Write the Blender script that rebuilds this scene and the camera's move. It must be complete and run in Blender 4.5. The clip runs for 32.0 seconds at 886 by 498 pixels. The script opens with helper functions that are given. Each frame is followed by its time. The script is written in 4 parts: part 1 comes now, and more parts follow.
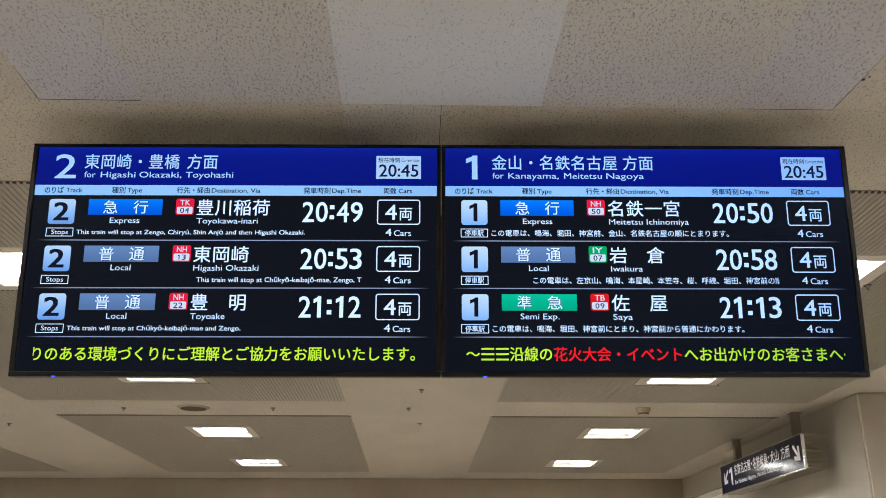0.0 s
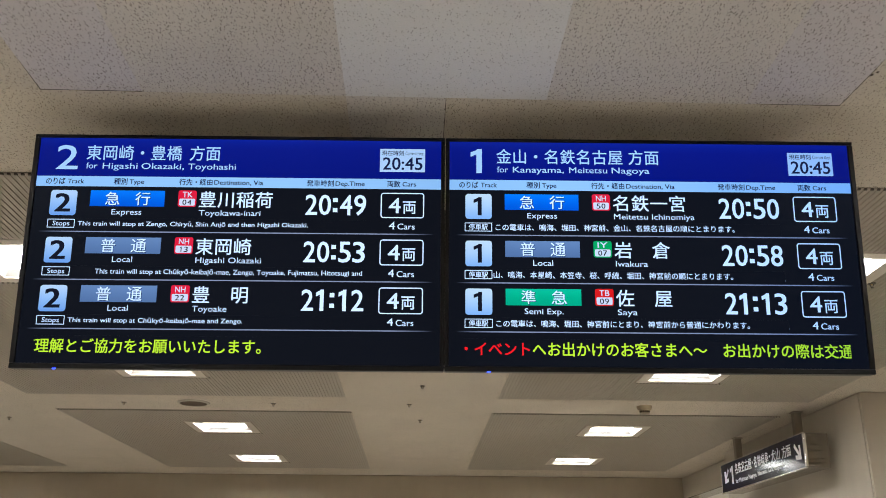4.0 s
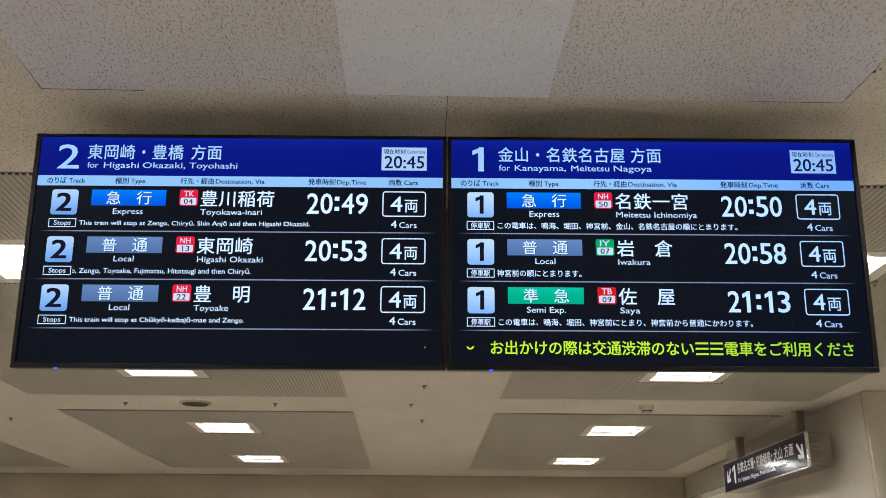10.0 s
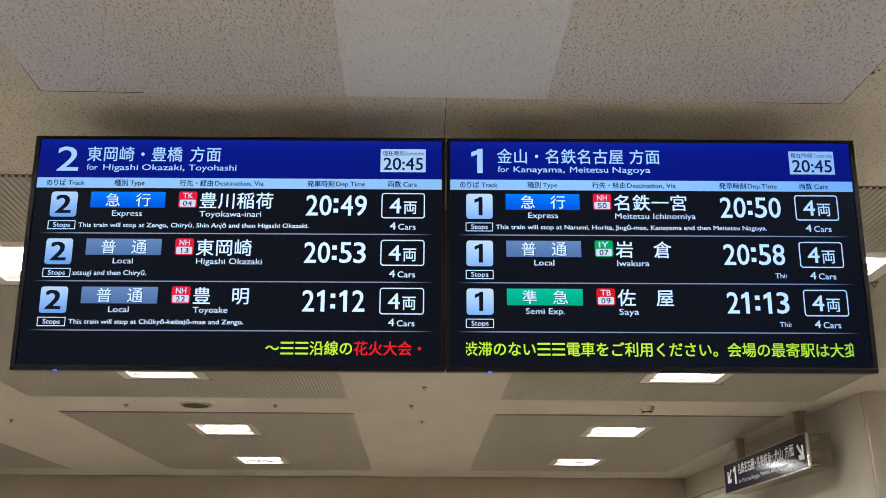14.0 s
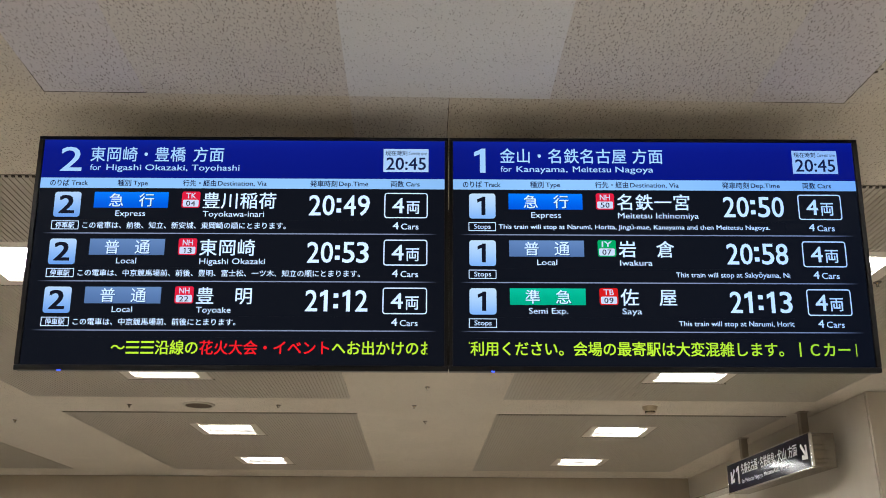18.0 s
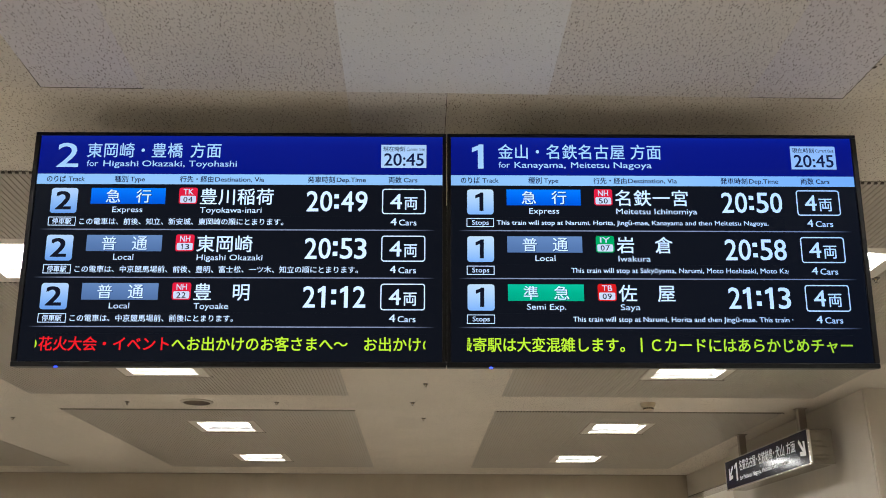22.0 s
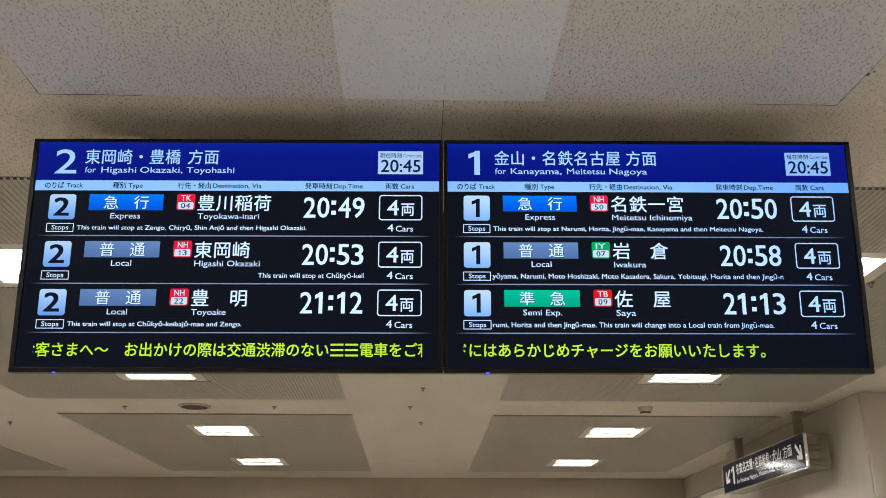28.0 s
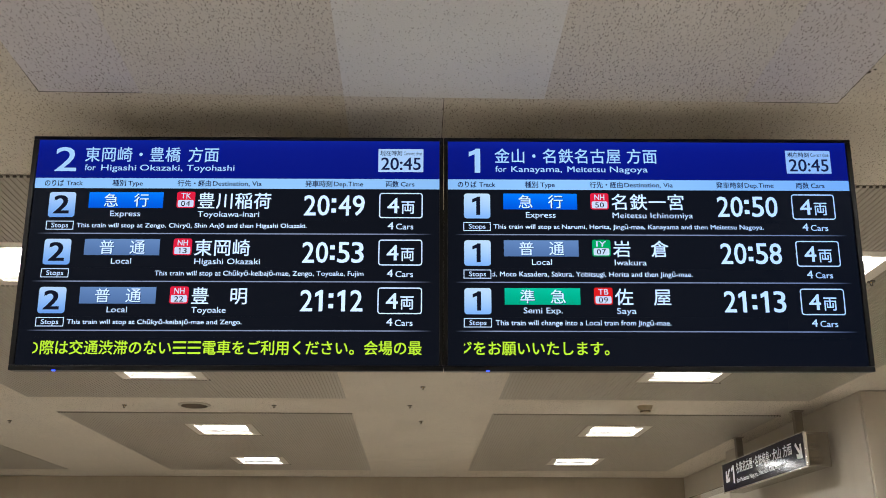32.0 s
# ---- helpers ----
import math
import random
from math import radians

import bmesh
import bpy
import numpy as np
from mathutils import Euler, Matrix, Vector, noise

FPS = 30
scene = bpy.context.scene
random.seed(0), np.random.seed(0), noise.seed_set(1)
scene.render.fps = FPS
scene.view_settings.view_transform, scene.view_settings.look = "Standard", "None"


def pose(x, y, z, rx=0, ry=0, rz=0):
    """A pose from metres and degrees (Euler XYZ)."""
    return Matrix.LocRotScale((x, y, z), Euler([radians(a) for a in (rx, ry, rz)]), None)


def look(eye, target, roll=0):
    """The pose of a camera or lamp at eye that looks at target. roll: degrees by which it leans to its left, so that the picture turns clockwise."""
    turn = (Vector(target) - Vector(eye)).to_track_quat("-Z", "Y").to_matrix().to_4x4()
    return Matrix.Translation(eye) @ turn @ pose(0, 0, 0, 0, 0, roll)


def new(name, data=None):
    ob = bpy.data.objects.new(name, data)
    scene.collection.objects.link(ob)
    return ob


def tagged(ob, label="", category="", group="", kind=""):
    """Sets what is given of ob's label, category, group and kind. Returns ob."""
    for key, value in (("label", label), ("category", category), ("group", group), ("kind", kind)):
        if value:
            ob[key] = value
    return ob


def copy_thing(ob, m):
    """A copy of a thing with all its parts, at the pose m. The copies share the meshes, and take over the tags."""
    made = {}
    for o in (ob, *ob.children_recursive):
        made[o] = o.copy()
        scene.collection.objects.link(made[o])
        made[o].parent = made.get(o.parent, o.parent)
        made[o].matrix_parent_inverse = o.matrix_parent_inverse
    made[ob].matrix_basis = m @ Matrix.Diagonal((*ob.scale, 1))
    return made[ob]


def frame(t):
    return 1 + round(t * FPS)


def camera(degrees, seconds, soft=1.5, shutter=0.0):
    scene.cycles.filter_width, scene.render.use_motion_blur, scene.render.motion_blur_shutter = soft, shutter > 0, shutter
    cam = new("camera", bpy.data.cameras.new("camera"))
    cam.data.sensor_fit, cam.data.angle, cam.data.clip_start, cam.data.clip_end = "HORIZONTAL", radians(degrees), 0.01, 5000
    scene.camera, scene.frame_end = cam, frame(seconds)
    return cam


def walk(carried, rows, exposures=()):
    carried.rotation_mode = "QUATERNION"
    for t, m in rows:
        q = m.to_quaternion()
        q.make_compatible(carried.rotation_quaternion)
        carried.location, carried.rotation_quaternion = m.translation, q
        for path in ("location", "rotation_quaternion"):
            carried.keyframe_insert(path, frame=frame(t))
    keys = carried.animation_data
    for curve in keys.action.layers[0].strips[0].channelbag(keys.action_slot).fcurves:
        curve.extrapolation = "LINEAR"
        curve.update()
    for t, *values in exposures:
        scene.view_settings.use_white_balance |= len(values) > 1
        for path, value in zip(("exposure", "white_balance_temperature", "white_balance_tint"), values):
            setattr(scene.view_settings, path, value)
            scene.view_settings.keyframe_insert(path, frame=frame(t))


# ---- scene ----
cam = camera(51.99, 32.0, 0.92)
PATH = [
    (0, (0.0250, -0.0210, 1.6068), (0.0994, 2.4547, 2.5489), -0.078),
    (0.5, (0.0254, -0.0190, 1.6071), (0.1001, 2.4575, 2.5473), -0.074),
    (1, (0.0261, -0.0150, 1.6056), (0.0998, 2.4620, 2.5444), -0.063),
    (1.5, (0.0262, -0.0120, 1.6045), (0.0992, 2.4654, 2.5423), -0.022),
    (2, (0.0257, -0.0086, 1.6056), (0.0992, 2.4694, 2.5417), 0.041),
    (2.5, (0.0241, -0.0083, 1.6036), (0.0982, 2.4697, 2.5398), 0.141),
    (3, (0.0225, -0.0040, 1.6039), (0.0976, 2.4741, 2.5398), 0.214),
    (3.5, (0.0194, -0.0018, 1.6032), (0.0942, 2.4761, 2.5395), 0.269),
    (5.5, (0.0126, 0.0078, 1.6016), (0.0792, 2.4872, 2.5346), 0.427),
    (6, (0.0131, 0.0097, 1.6001), (0.0793, 2.4891, 2.5332), 0.396),
    (6.5, (0.0143, 0.0127, 1.6011), (0.0812, 2.4922, 2.5341), 0.337),
    (7, (0.0135, 0.0133, 1.6011), (0.0812, 2.4926, 2.5343), 0.285),
    (7.5, (0.0133, 0.0091, 1.6002), (0.0810, 2.4886, 2.5331), 0.261),
    (8, (0.0142, 0.0092, 1.5999), (0.0813, 2.4886, 2.5330), 0.263),
    (8.5, (0.0155, 0.0106, 1.5998), (0.0817, 2.4896, 2.5340), 0.231),
    (9, (0.0149, 0.0110, 1.5996), (0.0816, 2.4895, 2.5349), 0.173),
    (9.5, (0.0130, 0.0092, 1.5992), (0.0810, 2.4871, 2.5362), 0.195),
    (10, (0.0145, 0.0078, 1.5997), (0.0835, 2.4857, 2.5366), 0.210),
    (10.5, (0.0163, 0.0058, 1.6006), (0.0854, 2.4837, 2.5375), 0.212),
    (11, (0.0164, 0.0054, 1.6003), (0.0860, 2.4833, 2.5371), 0.197),
    (11.5, (0.0175, 0.0067, 1.6008), (0.0856, 2.4846, 2.5378), 0.185),
    (12, (0.0183, 0.0063, 1.5998), (0.0860, 2.4841, 2.5372), 0.164),
    (12.5, (0.0186, 0.0063, 1.6001), (0.0866, 2.4839, 2.5376), 0.163),
    (13, (0.0183, 0.0056, 1.6010), (0.0863, 2.4833, 2.5384), 0.147),
    (13.5, (0.0177, 0.0065, 1.6001), (0.0860, 2.4835, 2.5395), 0.161),
    (14, (0.0193, 0.0056, 1.6004), (0.0864, 2.4824, 2.5402), 0.142),
    (14.5, (0.0189, 0.0053, 1.5994), (0.0857, 2.4812, 2.5418), 0.119),
    (16.5, (0.0205, 0.0008, 1.5997), (0.0820, 2.4760, 2.5441), 0.074),
    (17, (0.0204, 0.0037, 1.6009), (0.0803, 2.4793, 2.5443), 0.084),
    (17.5, (0.0193, 0.0029, 1.5988), (0.0789, 2.4789, 2.5414), 0.110),
    (18, (0.0186, 0.0051, 1.5990), (0.0779, 2.4820, 2.5392), 0.156),
    (18.5, (0.0184, 0.0055, 1.5984), (0.0779, 2.4830, 2.5371), 0.127),
    (19, (0.0175, 0.0053, 1.5987), (0.0777, 2.4830, 2.5367), 0.147),
    (19.5, (0.0174, 0.0063, 1.5960), (0.0779, 2.4839, 2.5343), 0.161),
    (20, (0.0178, 0.0080, 1.5980), (0.0794, 2.4865, 2.5340), 0.179),
    (20.5, (0.0183, 0.0085, 1.5991), (0.0818, 2.4878, 2.5325), 0.162),
    (21, (0.0191, 0.0097, 1.5970), (0.0833, 2.4890, 2.5304), 0.132),
    (21.5, (0.0188, 0.0119, 1.5982), (0.0831, 2.4918, 2.5300), 0.121),
    (22, (0.0197, 0.0116, 1.5972), (0.0841, 2.4911, 2.5302), 0.069),
    (22.5, (0.0198, 0.0084, 1.5974), (0.0857, 2.4875, 2.5313), 0.049),
    (23, (0.0219, 0.0044, 1.5984), (0.0876, 2.4830, 2.5338), 0.057),
    (23.5, (0.0217, 0.0013, 1.5983), (0.0891, 2.4788, 2.5365), 0.011),
    (24, (0.0227, -0.0001, 1.5983), (0.0907, 2.4765, 2.5387), 0.012),
    (24.5, (0.0204, -0.0001, 1.5982), (0.0908, 2.4757, 2.5405), -0.008),
    (25, (0.0222, 0.0008, 1.5987), (0.0925, 2.4765, 2.5413), -0.011),
    (25.5, (0.0214, 0.0009, 1.5980), (0.0937, 2.4765, 2.5408), -0.005),
    (27.5, (0.0220, -0.0005, 1.5986), (0.0929, 2.4753, 2.5408), -0.002),
    (28, (0.0225, -0.0033, 1.5999), (0.0935, 2.4725, 2.5420), -0.015),
    (28.5, (0.0230, -0.0042, 1.5987), (0.0943, 2.4713, 2.5417), -0.006),
    (29, (0.0239, -0.0031, 1.5986), (0.0959, 2.4725, 2.5415), -0.023),
    (29.5, (0.0233, -0.0002, 1.5986), (0.0953, 2.4753, 2.5415), 0.016),
    (30, (0.0203, 0.0036, 1.5979), (0.0933, 2.4792, 2.5404), 0.038),
    (30.5, (0.0208, 0.0045, 1.5983), (0.0932, 2.4805, 2.5399), 0.058),
    (31, (0.0207, 0.0024, 1.5972), (0.0925, 2.4787, 2.5381), 0.077),
    (31.5, (0.0203, 0.0026, 1.5970), (0.0927, 2.4790, 2.5377), 0.046),
    (32, (0.0208, 0.0010, 1.5974), (0.0927, 2.4776, 2.5374), -0.007),
]
walk(cam, [(t, look(eye, target, roll)) for t, eye, target, roll in PATH])

# ---- light ----
scene.view_settings.exposure = 0.0
world = bpy.data.worlds.new("station_hall")
scene.world = world
world.use_nodes = True
world.node_tree.nodes["Background"].inputs[0].default_value = (0.9, 0.85, 0.78, 1)
world.node_tree.nodes["Background"].inputs[1].default_value = 0.02

LAMP = 57.4          # strength of the ceiling lights
CEIL = 3.0          # height of the ceiling
MM = 0.001272       # one unit of the display layout in metres


# ---- materials ----
def material(name, colour, rough=0.6, metal=0.0, spec=0.5):
    m = bpy.data.materials.new(name)
    m.use_nodes = True
    b = m.node_tree.nodes["Principled BSDF"]
    b.inputs["Base Color"].default_value = (*colour, 1)
    b.inputs["Roughness"].default_value = rough
    b.inputs["Metallic"].default_value = metal
    b.inputs["Specular IOR Level"].default_value = spec
    return m


def node(m, kind, **values):
    n = m.node_tree.nodes.new(kind)
    for key, value in values.items():
        n.inputs[key].default_value = value
    return n


def link(m, a, b):
    m.node_tree.links.new(a, b)


def bsdf(m):
    return m.node_tree.nodes["Principled BSDF"]


def coords(m, scale=(1, 1, 1), kind="Object"):
    c = m.node_tree.nodes.new("ShaderNodeTexCoord")
    s = m.node_tree.nodes.new("ShaderNodeMapping")
    s.inputs["Scale"].default_value = scale
    link(m, c.outputs[kind], s.inputs["Vector"])
    return s.outputs["Vector"]


def ramp(m, value, stops):
    r = m.node_tree.nodes.new("ShaderNodeValToRGB")
    e = r.color_ramp.elements
    e[0].position, e[0].color = stops[0][0], (*stops[0][1], 1)
    e[1].position, e[1].color = stops[-1][0], (*stops[-1][1], 1)
    for pos, col in stops[1:-1]:
        k = e.new(pos)
        k.color = (*col, 1)
    link(m, value, r.inputs["Fac"])
    return r.outputs["Color"]


def mix(m, fac, a, b, blend="MIX"):
    n = m.node_tree.nodes.new("ShaderNodeMix")
    n.data_type, n.blend_type = "RGBA", blend
    for socket, value in ((n.inputs[0], fac), (n.inputs[6], a), (n.inputs[7], b)):
        if isinstance(value, (int, float)):
            socket.default_value = value
        elif isinstance(value, tuple):
            socket.default_value = (*value, 1)
        else:
            link(m, value, socket)
    return n.outputs[2]


def bump(m, height, strength, distance):
    n = node(m, "ShaderNodeBump", Strength=strength, Distance=distance)
    link(m, height, n.inputs["Height"])
    link(m, n.outputs["Normal"], bsdf(m).inputs["Normal"])


def math_node(m, operation, *values, clamp=False):
    n = m.node_tree.nodes.new("ShaderNodeMath")
    n.operation, n.use_clamp = operation, clamp
    for socket, value in zip(n.inputs, values):
        if isinstance(value, (int, float)):
            socket.default_value = value
        else:
            link(m, value, socket)
    return n.outputs[0]


def flecks(m, across, along, wide, long, share, turn, shift):
    """Scattered short dashes, one to a cell at most, each with its own turn, size and depth. Sizes in metres."""
    v = m.node_tree.nodes.new("ShaderNodeTexCoord").outputs["Object"]
    place = node(m, "ShaderNodeMapping", Scale=(1 / across, 1 / along, 1), Location=(shift, shift * 0.7, 0))
    link(m, v, place.inputs["Vector"])
    cell = m.node_tree.nodes.new("ShaderNodeTexVoronoi")
    cell.voronoi_dimensions, cell.feature = "2D", "F1"
    cell.inputs["Scale"].default_value = 1.0
    link(m, place.outputs[0], cell.inputs["Vector"])
    off = m.node_tree.nodes.new("ShaderNodeVectorMath")
    off.operation = "SUBTRACT"
    link(m, place.outputs[0], off.inputs[0])
    link(m, cell.outputs["Position"], off.inputs[1])
    real = m.node_tree.nodes.new("ShaderNodeVectorMath")
    real.operation = "MULTIPLY"
    link(m, off.outputs[0], real.inputs[0])
    real.inputs[1].default_value = (across, along, 0)
    chance = m.node_tree.nodes.new("ShaderNodeSeparateColor")
    link(m, cell.outputs["Color"], chance.inputs[0])
    spin = m.node_tree.nodes.new("ShaderNodeVectorRotate")
    spin.rotation_type = "Z_AXIS"
    link(m, real.outputs[0], spin.inputs["Vector"])
    link(m, math_node(m, "MULTIPLY", math_node(m, "SUBTRACT", chance.outputs[0], 0.5), turn), spin.inputs["Angle"])
    xyz = m.node_tree.nodes.new("ShaderNodeSeparateXYZ")
    link(m, spin.outputs[0], xyz.inputs[0])
    bend = math_node(m, "MULTIPLY", math_node(m, "MULTIPLY", xyz.outputs[1], xyz.outputs[1]), 0.16 / long)
    x = math_node(m, "DIVIDE", math_node(m, "ADD", xyz.outputs[0], bend), wide)
    y = math_node(m, "DIVIDE", xyz.outputs[1], math_node(m, "MULTIPLY_ADD", chance.outputs[1], long, long * 0.35))
    q = math_node(m, "SQRT", math_node(m, "ADD", math_node(m, "MULTIPLY", x, x), math_node(m, "MULTIPLY", y, y)))
    soft = m.node_tree.nodes.new("ShaderNodeMapRange")
    for key, value in (("From Min", 1.15), ("From Max", 0.55), ("To Min", 0.0), ("To Max", 1.0)):
        soft.inputs[key].default_value = value
    link(m, q, soft.inputs["Value"])
    there = math_node(m, "GREATER_THAN", share, chance.outputs[2])
    depth = math_node(m, "MULTIPLY_ADD", math_node(m, "FRACT", math_node(m, "MULTIPLY", chance.outputs[1], 7.3)), 0.65, 0.35)
    return math_node(m, "MULTIPLY", math_node(m, "MULTIPLY", soft.outputs[0], there), depth, clamp=True)


def fissured(name, base, fleck, share, tint=0.05, size=1.0, dust=0.3):
    """Mineral-fibre ceiling board: short dark fissures that run roughly along the hall, pin holes and a fine grain."""
    m = material(name, base, 0.92, spec=0.15)
    one = flecks(m, 0.0120 * size, 0.0150 * size, 0.0018, 0.0052 * size, share, 1.1, 0.0)
    two = flecks(m, 0.0130 * size, 0.0135 * size, 0.0017, 0.0036 * size, share * 0.8, 2.0, 41.3)
    pins = flecks(m, 0.0080, 0.0090, 0.0013, 0.0019, dust, 3.0, 17.9)
    both = math_node(m, "MAXIMUM", math_node(m, "MAXIMUM", one, two), math_node(m, "MULTIPLY", pins, 0.7))
    small = node(m, "ShaderNodeTexNoise", Scale=1.0, Detail=2.0, Roughness=0.6)
    link(m, coords(m, (260, 180, 100)), small.inputs["Vector"])
    patchy = node(m, "ShaderNodeTexNoise", Scale=9.0, Detail=2.0, Roughness=0.5)
    link(m, coords(m), patchy.inputs["Vector"])
    both = math_node(m, "MULTIPLY", both, math_node(m, "MULTIPLY_ADD", patchy.outputs["Fac"], 1.3, 0.3), clamp=True)
    cloud = node(m, "ShaderNodeTexNoise", Scale=2.2, Detail=3.0)
    link(m, coords(m), cloud.inputs["Vector"])
    geo = m.node_tree.nodes.new("ShaderNodeNewGeometry")
    lo, hi = tuple(c * (1 - tint) for c in base), tuple(min(1, c * (1 + tint)) for c in base)
    tone = mix(m, geo.outputs["Random Per Island"], lo, hi)
    tone = mix(m, 0.30, tone, ramp(m, cloud.outputs["Fac"], [(0.3, tuple(c * 0.82 for c in base)), (0.7, tuple(min(1, c * 1.12) for c in base))]))
    tone = mix(m, 0.30, tone, ramp(m, small.outputs["Fac"], [(0.3, tuple(c * 0.80 for c in base)), (0.7, tuple(min(1, c * 1.10) for c in base))]))
    link(m, mix(m, both, tone, fleck), bsdf(m).inputs["Base Color"])
    bump(m, math_node(m, "SUBTRACT", 1.0, both), 0.5, 0.002)
    return m


def painted(name, base, rough=0.55, vary=0.08, grain=180.0, relief=0.15, spec=0.4):
    """Paint with faint blotches, streaks and a fine relief."""
    m = material(name, base, rough, spec=spec)
    cloud = node(m, "ShaderNodeTexNoise", Scale=1.7, Detail=5.0, Roughness=0.6)
    link(m, coords(m), cloud.inputs["Vector"])
    streak = node(m, "ShaderNodeTexNoise", Scale=1.0, Detail=3.0)
    link(m, coords(m, (9, 9, 1.2)), streak.inputs["Vector"])
    fine = node(m, "ShaderNodeTexNoise", Scale=grain, Detail=2.0)
    link(m, coords(m), fine.inputs["Vector"])
    lo, hi = tuple(c * (1 - vary) for c in base), tuple(min(1, c * (1 + vary)) for c in base)
    tone = mix(m, 0.35, ramp(m, cloud.outputs["Fac"], [(0.3, lo), (0.7, hi)]), ramp(m, streak.outputs["Fac"], [(0.3, lo), (0.7, hi)]))
    link(m, tone, bsdf(m).inputs["Base Color"])
    link(m, ramp(m, cloud.outputs["Fac"], [(0.2, (rough * 0.85,) * 3), (0.8, (min(1, rough * 1.15),) * 3)]), bsdf(m).inputs["Roughness"])
    bump(m, fine.outputs["Fac"], relief, 0.001)
    return m


# tone of the screens' glow along the wall, painted dimmer and bluer towards each screen's far end as if seen at an
# angle
VIEW_FALLOFF = [(-1.15, (0.96, 0.98, 1.0)), (-0.75, (1.02, 1.03, 1.04)), (-0.35, (1.04, 1.05, 1.05)), (0.0, (0.95, 0.96, 0.98)), (0.08, (0.90, 0.92, 0.95)),
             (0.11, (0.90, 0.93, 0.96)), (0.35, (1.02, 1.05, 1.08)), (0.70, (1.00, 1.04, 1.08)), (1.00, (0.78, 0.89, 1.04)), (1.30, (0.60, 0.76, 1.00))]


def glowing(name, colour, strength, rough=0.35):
    """A lit patch of a screen behind its anti-glare face, with the painted fall-off along the wall."""
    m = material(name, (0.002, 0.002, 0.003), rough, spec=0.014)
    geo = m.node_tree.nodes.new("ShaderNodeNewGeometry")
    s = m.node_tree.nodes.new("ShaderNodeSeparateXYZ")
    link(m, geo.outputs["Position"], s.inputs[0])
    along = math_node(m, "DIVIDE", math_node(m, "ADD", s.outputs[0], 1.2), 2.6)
    level = ramp(m, along, [((x + 1.2) / 2.6, tuple(c / 1.1 for c in tone)) for x, tone in VIEW_FALLOFF])
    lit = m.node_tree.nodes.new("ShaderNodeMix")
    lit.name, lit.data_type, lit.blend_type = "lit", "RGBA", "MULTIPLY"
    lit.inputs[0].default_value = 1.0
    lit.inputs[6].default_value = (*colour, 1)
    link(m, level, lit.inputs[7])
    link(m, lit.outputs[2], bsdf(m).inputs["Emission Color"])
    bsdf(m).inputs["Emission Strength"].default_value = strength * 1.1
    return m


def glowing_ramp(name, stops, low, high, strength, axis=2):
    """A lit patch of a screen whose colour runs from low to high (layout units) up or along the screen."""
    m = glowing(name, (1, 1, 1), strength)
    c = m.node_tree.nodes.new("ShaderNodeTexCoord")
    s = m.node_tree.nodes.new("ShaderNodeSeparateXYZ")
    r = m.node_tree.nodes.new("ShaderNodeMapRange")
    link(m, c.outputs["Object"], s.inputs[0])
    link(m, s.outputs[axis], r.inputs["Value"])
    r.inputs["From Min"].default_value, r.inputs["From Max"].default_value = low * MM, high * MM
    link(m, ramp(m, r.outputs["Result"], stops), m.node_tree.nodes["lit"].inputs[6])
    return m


M_BOARD = fissured("fissured ceiling board", (0.605, 0.545, 0.455), (0.19, 0.16, 0.12), 0.80, 0.05, 1.12)
M_GREYBOARD = fissured("greyer ceiling board", (0.620, 0.580, 0.536), (0.17, 0.15, 0.13), 0.88, 0.05, 1.14)
M_PALE = fissured("newer pale ceiling board", (0.700, 0.692, 0.688), (0.36, 0.345, 0.335), 0.32, 0.01, 0.9, 0.25)
M_PALE_B = fissured("pale ceiling board with long fissures", (0.605, 0.570, 0.575), (0.15, 0.13, 0.115), 0.82, 0.02, 1.18, 0.15)
M_RIB = painted("beige ribbed metal", (0.37, 0.33, 0.267), 0.5, 0.05)
M_GROOVE = painted("dark groove backing", (0.355, 0.316, 0.256), 0.8, 0.1)
M_BRIGHT_END = painted("rib end brightened against shade", (0.40, 0.36, 0.295), 0.6, 0.04)
M_TRIM = painted("white lamp trim", (0.62, 0.57, 0.49), 0.4, 0.03)
M_WALL = painted("beige wall panel", (0.500, 0.453, 0.380), 0.5, 0.06)
M_WALL_C = painted("brown-beige corner wall", (0.51, 0.452, 0.366), 0.5, 0.06)
M_WALL_B = painted("brown-beige far wall", (0.392, 0.330, 0.246), 0.55, 0.06)
M_CORNICE = painted("light cornice", (0.58, 0.53, 0.45), 0.5, 0.04)
M_FLOOR = painted("pale stone floor", (0.52, 0.48, 0.43), 0.3, 0.12, 60)
M_HANGER = painted("brown painted steel and shadow strips", (0.255, 0.213, 0.165), 0.42, 0.08)
M_GAP = material("shadow gap", (0.045, 0.035, 0.026), 0.9, spec=0.05)
M_DARK = painted("dark bronze metal and groove-end shade", (0.09, 0.075, 0.06), 0.5, 0.15)
M_GRILLE = painted("brown speaker grille", (0.10, 0.072, 0.048), 0.7, 0.2, 300, 0.4, 0.1)
M_BRASS = material("brass", (0.45, 0.33, 0.16), 0.35, 1.0)
M_PLASTIC = painted("cream plastic", (0.52, 0.43, 0.30), 0.45, 0.04)
M_BEZEL = painted("black plastic bezel", (0.008, 0.008, 0.009), 0.38, 0.1, 400, 0.05, 0.2)
M_CASE = painted("black sheet metal", (0.02, 0.02, 0.022), 0.45, 0.1)

